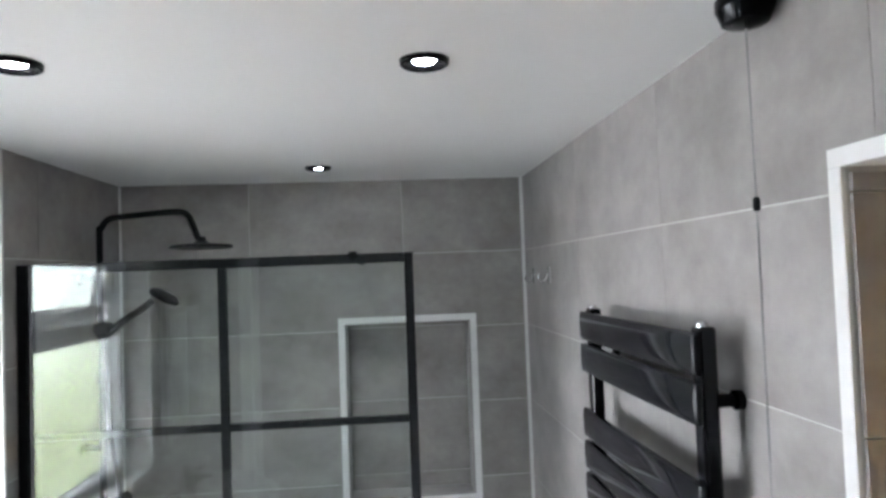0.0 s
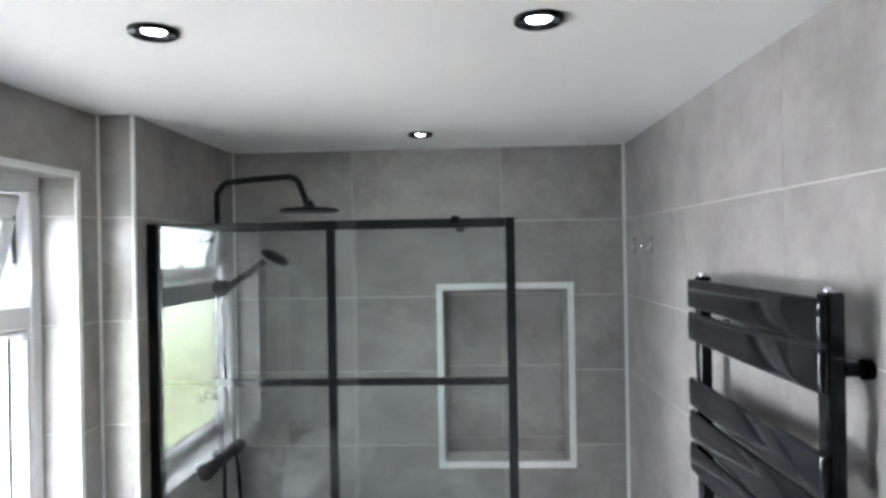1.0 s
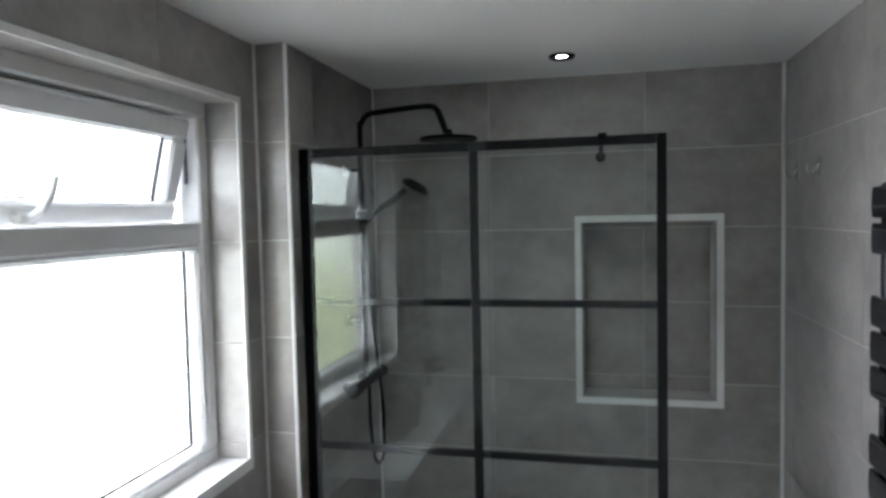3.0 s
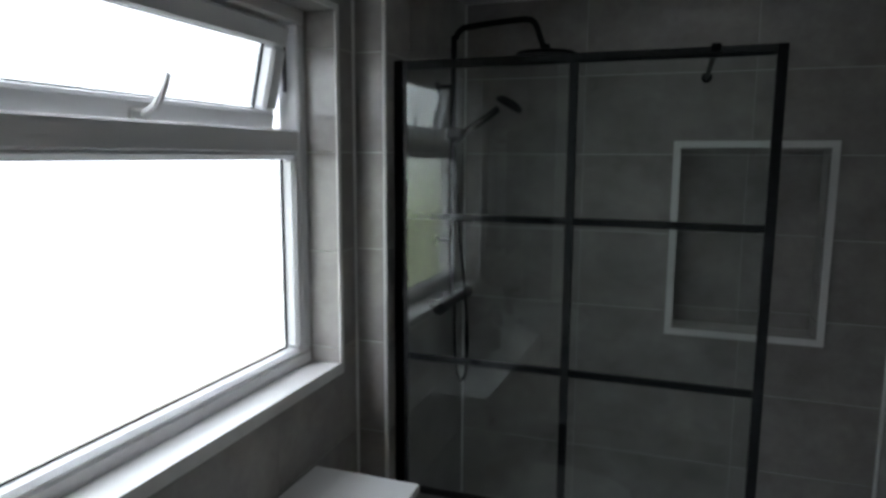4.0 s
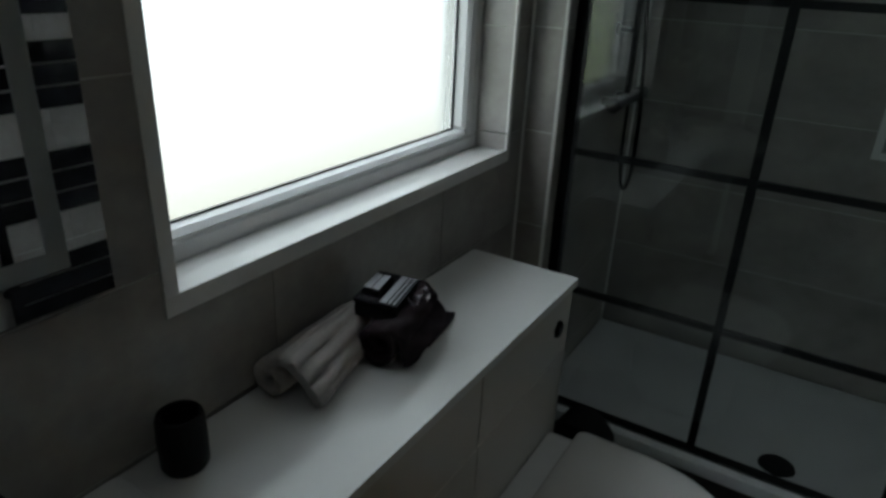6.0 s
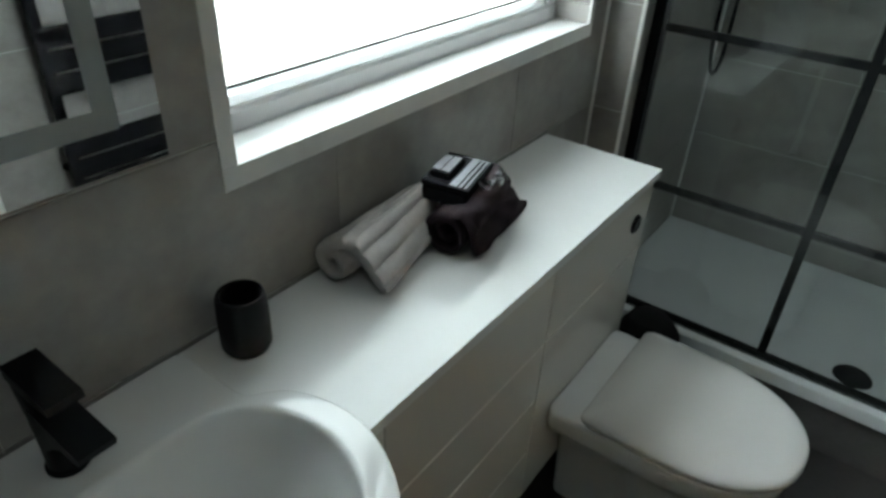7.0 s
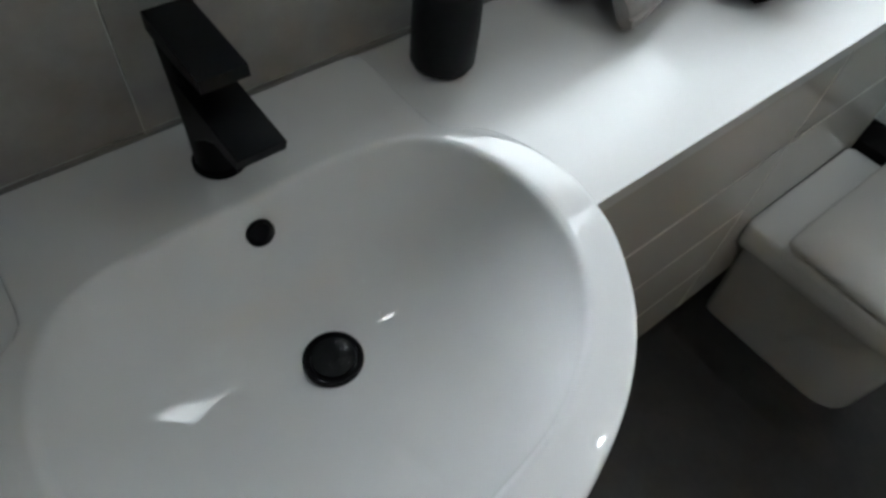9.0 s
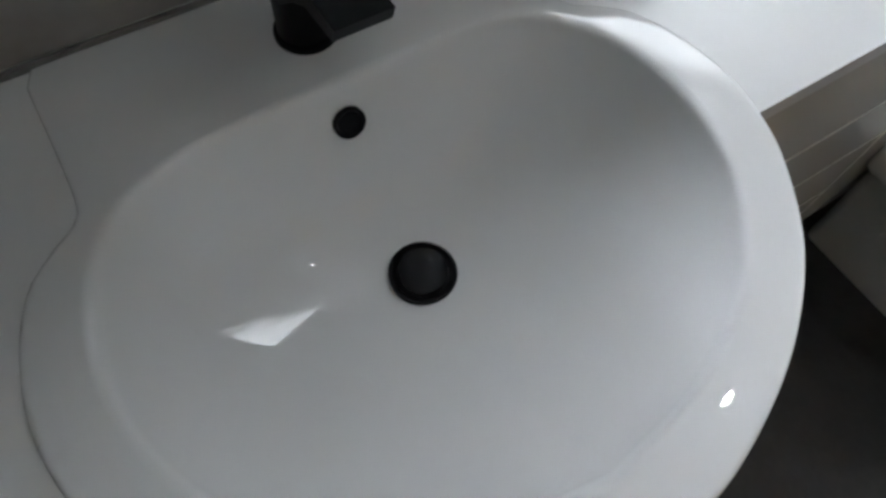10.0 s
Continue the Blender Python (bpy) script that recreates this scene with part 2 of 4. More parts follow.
def tile_face(wall, rect, put, col0, holes=()):
    """Covers a face of a wall with tiles, each an object of its own under the wall."""
    u0, u1, v0, v1 = rect
    k0 = math.floor((u0 - col0) / COL_W)
    for k in range(k0, math.ceil((u1 - col0) / COL_W)):
        for r in range(-1, 9):
            a, b = max(u0, col0 + k * COL_W + BUTT / 2), min(u1, col0 + (k + 1) * COL_W - BUTT / 2)
            c, d = max(v0, ROW0 + r * ROW_H + JOINT / 2), min(v1, ROW0 + (r + 1) * ROW_H - JOINT / 2)
            if b - a < 0.008 or d - c < 0.008:
                continue
            rects = minus((a, b, c, d), holes)
            if rects:
                bm = bmesh.new()
                tile(bm, rects, put)
                part("tile", bm, TILE, wall, smooth=False)


# ---- plan ----
W_R = 1.658                      # face of the wall with the towel radiator
X_S, Y_P = 0.103, -0.782         # shower's side wall and the front of its pier
Y_S = -0.70                      # plane of the shower screen
SOUTH = -3.05
WIN = (-2.02, -0.878, 1.118, 2.172)
NICHE = (0.938, 1.428, 1.112, 1.791)
DOOR = (-2.68, -1.851, 0.0, 2.091)
TOP = 0.878


def build_shell():
    floor = boxes((-0.25, 2.0, SOUTH - 0.15, 0.3, -0.12, 0.0))
    structure("floor", floor, FLOOR, "dark grey slate-effect bathroom floor", "floor")
    ceil = boxes((-0.25, 2.0, SOUTH - 0.15, 0.3, CEIL, CEIL + 0.1))
    structure("ceiling", ceil, CEILING, "satin white flat bathroom ceiling", "ceiling")
    bm = bmesh.new()
    for a, b, c, d in minus((SOUTH, Y_P + 0.002, 0, CEIL), [WIN]):
        box(bm, -0.24, -0.002, a, b, c, d)
    west = structure("wall_west", bm, GROUT, "window wall clad in grey concrete-look tiles", "wall")
    pier = structure("wall_pier", boxes((-0.24, X_S - 0.002, Y_P + 0.002, 0.002, 0, CEIL)), GROUT, "boxed-out shower side wall in grey tiles", "wall")
    bm = bmesh.new()
    for a, b, c, d in minus((-0.24, 1.9, 0, CEIL), [NICHE]):
        box(bm, a, b, 0.002, 0.115, c, d)
    box(bm, -0.24, 1.9, 0.115, 0.25, 0, CEIL)
    north = structure("wall_north", bm, GROUT, "shower end wall in grey concrete-look tiles", "wall")
    bm = bmesh.new()
    for a, b, c, d in minus((SOUTH, 0.002, 0, CEIL), [DOOR]):
        box(bm, W_R + 0.002, W_R + 0.19, a, b, c, d)
    east = structure("wall_east", bm, GROUT, "long grey tiled wall with pale grout lines", "wall")
    structure("wall_south", boxes((-0.24, 1.9, SOUTH - 0.12, SOUTH, 0, CEIL)), PAINT, "plain grey-white painted wall closing the room", "wall")
    structure("trim_south", boxes((0.19, 0.31, SOUTH, SOUTH + 0.03, 0, CEIL), bevel=0.004), UPVC, "white boxed upright on the end wall", "trim")
    return west, pier, north, east


west, pier, north, east = build_shell()


def build_trims():
    bm = bmesh.new()
    a, b, c, d = NICHE
    e, w = 0.025, 0.004
    for r in ((a - e, b + e, c - e, c), (a - e, b + e, d, d + e), (a - e, a, c, d), (b, b + e, c, d)):
        box(bm, r[0], r[1], -w, 0.004, r[2], r[3], bevel=0.001, seg=1)
    structure("trim_niche", bm, TRIM, "pale satin edging round the shower niche", "trim")
    bm = bmesh.new()
    a, b, c, d = WIN
    e, a, b, c, d = 0.0185, a + 0.0095, b - 0.0095, c + 0.012, d - 0.0095
    for r in ((a - 0.027, b + e, c - 0.032, c + 0.004), (a - 0.027, b + e, d, d + e), (a - 0.027, a, c + 0.004, d), (b, b + e, c + 0.004, d)):
        box(bm, -0.0045, 0.003, r[0], r[1], r[2], r[3], bevel=0.001, seg=1)
    structure("trim_window", bm, TRIM, "pale satin edging round the window recess", "trim")
    bm = bmesh.new()
    a, b, c, d = DOOR
    e = 0.024
    for r in ((a - e, b + e, d, d + e), (a - e, a, 0, d), (b, b + e, 0, d)):
        box(bm, W_R - 0.004, W_R + 0.004, r[0], r[1], r[2], r[3], bevel=0.001, seg=1)
    structure("trim_doorway", bm, TRIM, "pale satin edging round the doorway", "trim")
    for nm, r, lab in (("trim_corner_1", (X_S - 0.006, X_S + 0.005, Y_P - 0.004, Y_P + 0.008), "bright edging on the pier's outer corner"),
                       ("trim_corner_2", (0.0005, 0.009, Y_P - 0.009, Y_P - 0.0005), "white sealant line in the pier's inner corner"),
                       ("trim_corner_3", (X_S + 0.0005, X_S + 0.009, -0.009, -0.0005), "white sealant line in the shower corner"),
                       ("trim_corner_4", (W_R - 0.013, W_R - 0.0005, -0.013, -0.0005), "white corner bead between tiled walls")):
        structure(nm, boxes((*r, 0.0, CEIL), bevel=0.002, seg=1), TRIM, lab, "trim")


build_trims()


# ---- window ----
def bar_frame(bm, u0, u1, v0, v1, w, x0, x1, bevel=0.006, m=None):
    """A frame of four mitred bars in the plane x = const."""
    for r in ((u0, u1, v0, v0 + w), (u0, u1, v1 - w, v1), (u0, u0 + w, v0 + w, v1 - w), (u1 - w, u1, v0 + w, v1 - w)):
        box(bm, x0, x1, r[0], r[1], r[2], r[3], bevel=bevel, seg=1, m=m)
    return bm


def build_window():
    y0, y1, z0, z1 = WIN
    win = thing("window_1", "white plastic window with obscure panes and an open top-hung sash", "window", kind="structure")
    xo, xi = -0.173, -0.103
    bm = bar_frame(bmesh.new(), y0, y1, z0, z1, 0.048, xo, xi)
    box(bm, xo, xi, y0 + 0.045, y1 - 0.045, 1.763, 1.828, bevel=0.006)
    part("window_frame", bm, UPVC, win)
    bm = bar_frame(bmesh.new(), y0 + 0.046, y1 - 0.046, z0 + 0.040, 1.770, 0.024, xo + 0.012, xi - 0.004, bevel=0.011)
    part("glazing_bead", bm, UPVC, win)
    bm = bar_frame(bmesh.new(), y0 + 0.069, y1 - 0.069, z0 + 0.063, 1.748, 0.0045, xi - 0.0495, xi - 0.042, bevel=0)
    part("gasket", bm, GASKET, win)
    pane = part("pane", boxes((xi - 0.056, xi - 0.050, y0 + 0.068, y1 - 0.068, z0 + 0.062, 1.749)), OBSCURE, win, "rippled obscure glass pane", smooth=False)
    pane.visible_shadow = False
    hinge = Vector((xi - 0.018, 0, z1 - 0.056))
    turn = Matrix.Translation(hinge) @ Matrix.Rotation(radians(13), 4, "Y") @ Matrix.Translation(-hinge)
    sy0, sy1, sz0, sz1 = y0 + 0.054, y1 - 0.054, 1.812, z1 - 0.056
    sash = part("sash", bar_frame(bmesh.new(), sy0, sy1, sz0, sz1, 0.062, xo - 0.008, xi - 0.012, bevel=0.009, m=turn), UPVC, win, "white sash tilted open at the bottom")
    part("gasket", bar_frame(bmesh.new(), sy0 + 0.061, sy1 - 0.061, sz0 + 0.061, sz1 - 0.061, 0.004, xi - 0.0545, xi - 0.047, bevel=0, m=turn), GASKET, sash)
    bm = bmesh.new()
    box(bm, xi - 0.061, xi - 0.055, sy0 + 0.062, sy1 - 0.062, sz0 + 0.062, sz1 - 0.062, m=turn)
    p2 = part("pane", bm, OBSCURE, sash, smooth=False)
    p2.visible_shadow = False
    ym = -1.452
    bm = bmesh.new()
    xi -= 0.018
    box(bm, xi + 0.002, xi + 0.022, ym - 0.03, ym + 0.03, sz0 + 0.012, sz0 + 0.040, bevel=0.006, m=turn)
    tube(bm, [turn @ Vector(p) for p in ((xi + 0.02, ym, sz0 + 0.026), (xi + 0.045, ym + 0.004, sz0 + 0.05), (xi + 0.052, ym + 0.016, sz0 + 0.09), (xi + 0.05, ym + 0.026, sz0 + 0.125))],
         [0.010, 0.010, 0.008, 0.006], 10)
    xi += 0.018
    part("handle", bm, PLASTIC, sash, "white curved locking handle")
    bm = bmesh.new()
    for yy in (y0 + 0.058, y1 - 0.058):
        box(bm, xo + 0.028, xi - 0.03, yy - 0.004, yy + 0.003, 1.935, z1 - 0.06, bevel=0.002, seg=1)
    part("stay", bm, SILVER, win, "grey metal friction stay")
    tagged(part("window_sill", boxes((xi - 0.002, -0.0047, y0 + 0.001, y1 - 0.001, z0 + 0.001, z0 + 0.012), bevel=0.005, seg=3), SILL), "white window board in the tiled recess", "window sill", kind="structure")


build_window()

bm = boxes((-3.02, -3.0, -22, 15, -3, 9))
structure("backdrop", bm, GARDEN, "bright overcast sky over a green hedge and pale wall", "backdrop")


# ---- shower ----
def build_tray():
    t = thing("shower_tray", "white stone-resin shower tray on a dark tiled step", "shower tray")
    x0, x1, y0, y1 = X_S + 0.002, W_R - 0.002, -0.735, -0.002
    bm = bmesh.new()
    z = 0.215

    def ring(i, h):
        return [Vector(p) for p in ((x0 + i, y0 + i, h), (x1 - i, y0 + i, h), (x1 - i, y1 - i, h), (x0 + i, y1 - i, h))]
    loft(bm, [ring(0.0, z - 0.045), ring(0.0, z - 0.004), ring(0.004, z), ring(0.055, z), ring(0.075, z - 0.012), ring(0.16, z - 0.020)])
    part("tray_body", bm, TRAY, t)
    bm = bmesh.new()
    lathe(bm, [(0.001, 0.008), (0.04, 0.008), (0.053, 0.005), (0.056, 0.0), (0.056, -0.006)], (0.895, -0.575, z - 0.018), n=40)
    part("waste_cover", bm, BLACK, t, "round black waste cover")
    part("step", boxes((x0, x1, y0 + 0.012, y1, 0.0, z - 0.046)), RISER, t, "dark grey tiled step")


build_tray()


def build_screen():
    s = thing("shower_screen", "black-framed grid glass shower screen beside the tray", "shower screen")
    y, z0, z1, x0, x1 = Y_S, 0.217, 2.042, X_S + 0.001, 1.182
    part("wall_profile", boxes((x0, x0 + 0.030, y - 0.014, y + 0.014, z0, z1), bevel=0.002), BLACK, s)
    part("wall_channel", boxes((x0 + 0.030, x0 + 0.040, y - 0.011, y + 0.011, z0, z1 - 0.002), bevel=0.002), DARKGREY, s, "dark grey channel")
    g = part("glass_panel", boxes((x0 + 0.0405, x1 - 0.0265, y - 0.0115, y - 0.0055, z0 + 0.004, z1 - 0.002)), CLEAR, s, "clear safety glass", smooth=False)
    g.visible_shadow = False
    part("post", boxes((x1 - 0.026, x1, y - 0.012, y + 0.012, z0, z1), bevel=0.002), BLACK, s)
    part("top_rail", boxes((x0 + 0.041, x1 - 0.0265, y - 0.005, y + 0.014, z1 - 0.027, z1), bevel=0.002), BLACK, s)
    part("bottom_rail", boxes((x0 + 0.041, x1 - 0.0265, y - 0.005, y + 0.014, z0, z0 + 0.026), bevel=0.002), BLACK, s)
    xb = 0.6465
    part("mullion", boxes((xb - 0.012, xb + 0.012, y - 0.005, y + 0.010, z0 + 0.0265, z1 - 0.0275), bevel=0.002), BLACK, s)
    for zz in (1.571, 1.119, 0.667):
        for a, b in ((x0 + 0.041, xb - 0.0125), (xb + 0.0125, x1 - 0.0265)):
            part("glazing_bar", boxes((a, b, y - 0.005, y + 0.010, zz - 0.0105, zz + 0.0105), bevel=0.002), BLACK, s)
    part("support_arm", tube(bmesh.new(), [(1.012, y, z1 - 0.004), (1.012, -0.0165, z1 - 0.004)], 0.0075, 14), BLACK, s, "black support bar to the end wall")
    part("clamp", boxes((1.000, 1.024, y - 0.018, y + 0.018, z1 - 0.016, z1 + 0.007), bevel=0.003), BLACK, s)
    part("wall_flange", lathe(bmesh.new(), [(0.012, 0), (0.012, 0.008), (0.018, 0.010), (0.018, 0.016)], (1.012, -0.0165, z1 - 0.004), "Y", 24), BLACK, s)


build_screen()


def build_shower():
    s = thing("shower_set", "matt black rain shower with riser rail and handset", "shower")
    xr, yr = 0.168, -0.335
    bm = tube(bmesh.new(), smooth_path([(xr, yr, 1.24), (xr, yr, 1.7), (xr, yr, 2.13), (xr + 0.006, yr, 2.165), (xr + 0.03, yr, 2.195), (xr + 0.08, yr, 2.203),
                                        (xr + 0.20, yr, 2.212), (xr + 0.262, yr, 2.213), (xr + 0.286, yr, 2.200), (xr + 0.298, yr, 2.175), (xr + 0.318, yr, 2.12)], 6), 0.0105, 16)
    part("riser_rail", bm, BLACK, s)
    part("rain_head", lathe(bmesh.new(), [(0.012, 0.035), (0.016, 0.022), (0.03, 0.012), (0.098, 0.007), (0.101, 0.003), (0.100, -0.003), (0.095, -0.004), (0.01, -0.004)],
                            (0.494, yr, 2.094), n=48), BLACK, s, "round flat black rain head")
    for zz in (2.0, 1.45):
        bm = bmesh.new()
        tube(bm, [(X_S + 0.002, yr, zz), (xr, yr, zz)], 0.009, 12)
        lathe(bm, [(0.02, 0.0), (0.02, 0.008), (0.01, 0.012)], (X_S + 0.001, yr, zz), "X", 24)
        part("wall_bracket", bm, BLACK, s)
    bm = boxes((xr - 0.02, xr + 0.035, yr - 0.02, yr + 0.02, 1.815, 1.858), bevel=0.008)
    part("slider", bm, BLACK, s)
    bm = tube(bmesh.new(), smooth_path([(xr + 0.0, yr, 1.800), (xr + 0.06, yr, 1.850), (xr + 0.13, yr, 1.895), (xr + 0.165, yr, 1.922)], 5), 0.0125, 14)
    m = pose(xr + 0.205, yr, 1.936, 0, 30, 0)
    hb = bmesh.new()
    lathe(hb, [(0.008, 0.016), (0.030, 0.014), (0.045, 0.004), (0.047, -0.006), (0.043, -0.012), (0.01, -0.012)], (0, 0, 0), n=32)
    for v in hb.verts:
        v.co = m @ Vector((v.co.x * 1.1, v.co.y, v.co.z))
    me = bpy.data.meshes.new("tmp")
    hb.to_mesh(me)
    hb.free()
    bm.from_mesh(me)
    part("handset", bm, BLACK, s, "black hand shower head")
    bm = tube(bmesh.new(), [(xr, -0.47, 1.228), (xr, -0.16, 1.228)], 0.021, 20)
    for ya, yb in ((-0.475, -0.415), (-0.215, -0.155)):
        tube(bm, [(xr, ya, 1.228), (xr, yb, 1.228)], 0.025, 20)
    for yy in (-0.39, -0.24):
        tube(bm, [(X_S + 0.001, yy, 1.222), (xr, yy, 1.222)], 0.014, 14)
    part("bar_valve", bm, BLACK, s, "black thermostatic bar valve")
    bm = tube(bmesh.new(), smooth_path([(xr, -0.305, 1.205), (xr, -0.300, 1.05), (xr + 0.008, -0.285, 0.93), (xr + 0.014, -0.245, 0.893), (xr + 0.020, -0.212, 0.94),
                                        (xr + 0.030, -0.245, 1.12), (xr + 0.034, -0.285, 1.25), (xr + 0.022, -0.325, 1.5), (xr, yr, 1.79)], 8), 0.0065, 10)
    part("hose", bm, BLACK, s, "black flexible hose")


build_shower()


# ---- ceiling fixtures ----
def build_downlight():
    d = thing("downlight", "recessed ceiling downlight with a black bezel, lit", "ceiling light", "ceiling downlights")
    part("bezel", lathe(bmesh.new(), [(0.0195, -0.001), (0.0215, -0.003), (0.034, -0.009), (0.039, -0.010), (0.0425, -0.008), (0.044, -0.001), (0.044, 0.0)], (0, 0, 0), n=48, first=False, last=False), GLOSS_BLACK, d)
    part("lens", lathe(bmesh.new(), [(0.020, -0.001), (0.020, -0.002), (0.014, -0.004), (0.003, -0.0045)], (0, 0, 0), n=40), LED, d, "glowing white lens")
    return d


first = build_downlight()
first.matrix_world = pose(LAMPS[0][0], LAMPS[0][1], CEIL)
for lx, ly in LAMPS[1:]:
    copy_thing(first, pose(lx, ly, CEIL))


def build_pull_switch():
    p = thing("pull_switch", "black ceiling pull-cord switch hanging by the wall", "light switch")
    x, y = 1.620, -1.722
    part("rose", lathe(bmesh.new(), [(0.040, 0.0), (0.040, -0.015), (0.037, -0.020), (0.032, -0.034), (0.025, -0.038), (0.004, -0.042)], (x, y, CEIL), n=40), GLOSS_BLACK, p)
    part("cord", tube(bmesh.new(), [(x, y, CEIL - 0.04), (x + 0.002, y, 2.06), (x + 0.001, y, 1.4), (x, y, 1.02)], 0.0015, 8), CORD, p, "thin grey cord")
    part("connector", lathe(bmesh.new(), [(0.003, 0.010), (0.005, 0.007), (0.005, -0.007), (0.003, -0.010)], (x + 0.002, y, 2.06), n=16), BLACK, p)
    part("pull", lathe(bmesh.new(), [(0.003, 0.02), (0.008, 0.0), (0.011, -0.03), (0.004, -0.034)], (x, y, 1.005), n=20), BLACK, p)


build_pull_switch()


# ---- towel radiator ----
def build_radiator():
    r = thing("towel_radiator", "gloss black flat-panel heated towel radiator on the wall", "radiator")
    xf, y0, y1 = 1.575, -1.607, -0.998
    zs = [top - 0.0775 * k for top, count in ((1.872, 2), (1.637, 3), (1.330, 3), (0.960, 3), (0.580, 3)) for k in range(count)]
    for zz in zs:
        rows = [(0.011, 0.0), (0.0025, 0.0), (0.0008, 0.001), (-0.0004, 0.004), (-0.0014, 0.014), (-0.0019, 0.026), (-0.0021, 0.0335), (-0.0019, 0.041), (-0.0014, 0.053), (-0.0004, 0.063), (0.0008, 0.066), (0.0025, 0.067), (0.011, 0.067)]
        ends = [(y0, 0.004), (y0 + 0.003, 0.0006), (y0 + 0.010, 0.0)] + [(y0 + (y1 - y0) * k / 6, -0.003 * math.sin(math.pi * k / 6)) for k in range(1, 6)] + [(y1 - 0.010, 0.0), (y1 - 0.003, 0.0006), (y1, 0.004)]
        part("flat_bar", loft(bmesh.new(), [[Vector((xf + min(0.011, u + e), yy, zz - v)) for u, v in rows] for yy, e in ends]), GLOSS_BLACK, r, angle=60)
    zb = zs[-1] - 0.085
    for yy in (y0 + 0.017, y1 - 0.035):
        p = part("post", boxes((xf + 0.0115, xf + 0.040, yy - 0.015, yy + 0.018, zb, 1.880), bevel=0.004), GLOSS_BLACK, r)
        part("end_cap", lathe(bmesh.new(), [(0.010, 0.0), (0.010, 0.004), (0.007, 0.008), (0.001, 0.009)], (xf + 0.024, yy, 1.880), n=20), CHROME, p, "small chrome plug")
        for zz in (1.762, zb + 0.12):
            bm = tube(bmesh.new(), [(xf + 0.036, yy, zz), (W_R - 0.0005, yy, zz)], 0.011, 16)
            tube(bm, [(W_R - 0.012, yy, zz), (W_R - 0.0005, yy, zz)], 0.016, 18)
            part("wall_bracket", bm, GLOSS_BLACK, r)


build_radiator()


# ---- hooks ----
def build_hook():
    h = thing("wall_hook", "small clear plastic hook stuck on the tiles", "hook", "shower wall hooks")
    part("pad", boxes((-0.0035, -0.0002, -0.019, 0.019, -0.028, 0.028), bevel=0.0015), ACRYLIC, h)
    line = smooth_path([(-0.003, 0, 0.006), (-0.010, 0, -0.010), (-0.022, 0, -0.021), (-0.033, 0, -0.014), (-0.036, 0, 0.002)], 6)
    part("prong", tube(bmesh.new(), line, 0.0034, 12), CHROME, h, "bright curved prong")
    part("crosspiece", tube(bmesh.new(), [(-0.006, -0.015, 0.012), (-0.006, 0.015, 0.012)], 0.0028, 12), CHROME, h)
    return h


hook = build_hook()
hook.matrix_world = pose(W_R, -0.155, 1.955)
copy_thing(hook, pose(W_R, -0.385, 1.958))


# ---- doorway ----
def build_door():
    a, b, c, d = DOOR
    door = thing("door_1", "golden oak boarded door set back in the doorway", "door", kind="structure")
    x = W_R + 0.125
    w = (b - a - 0.008) / 6
    for i in range(6):
        y0 = a + 0.004 + i * w
        part("board", boxes((x, x + 0.035, y0 + 0.0015, y0 + w - 0.0015, 0.006, d - 0.004), bevel=0.004), OAK, door)
    part("door_handle", tube(bmesh.new(), smooth_path([(x, a + 0.07, 1.0), (x - 0.05, a + 0.07, 1.0), (x - 0.055, a + 0.10, 1.0), (x - 0.055, a + 0.18, 1.0)], 4), 0.009, 12), CHROME, door)
    structure("wall_hall", boxes((W_R + 0.19, W_R + 0.24, a - 0.1, b + 0.1, 0, d + 0.1)), GROUT, "plain wall closing the doorway behind the door", "wall")


build_door()


# ---- mirror ----
def build_mirror():
    m = thing("wall_mirror", "frameless wall mirror with an unlit frosted light band", "mirror")
    y0, y1, z0, z1 = -2.78, -2.126, 1.198, 1.90
    part("backing", boxes((0.001, 0.024, y0 + 0.012, y1 - 0.012, z0 + 0.012, z1 - 0.012)), PLASTIC, m)
    part("mirror_glass", boxes((0.0242, 0.030, y0, y1, z0, z1), bevel=0.001, seg=1), MIRROR, m, smooth=False)
    ya, yb, za, zb, w = y0 + 0.054, y1 - 0.054, z0 + 0.052, z1 - 0.052, 0.027
    for r in ((ya, yb, za, za + w), (ya, yb, zb - w, zb), (ya, ya + w, za + w, zb - w), (yb - w, yb, za + w, zb - w)):
        part("light_band", boxes((0.0295, 0.0304, *r)), FROST_BAND, m, "grey frosted light band", smooth=False)


build_mirror()


# ---- fitted furniture ----
XF = 0.312


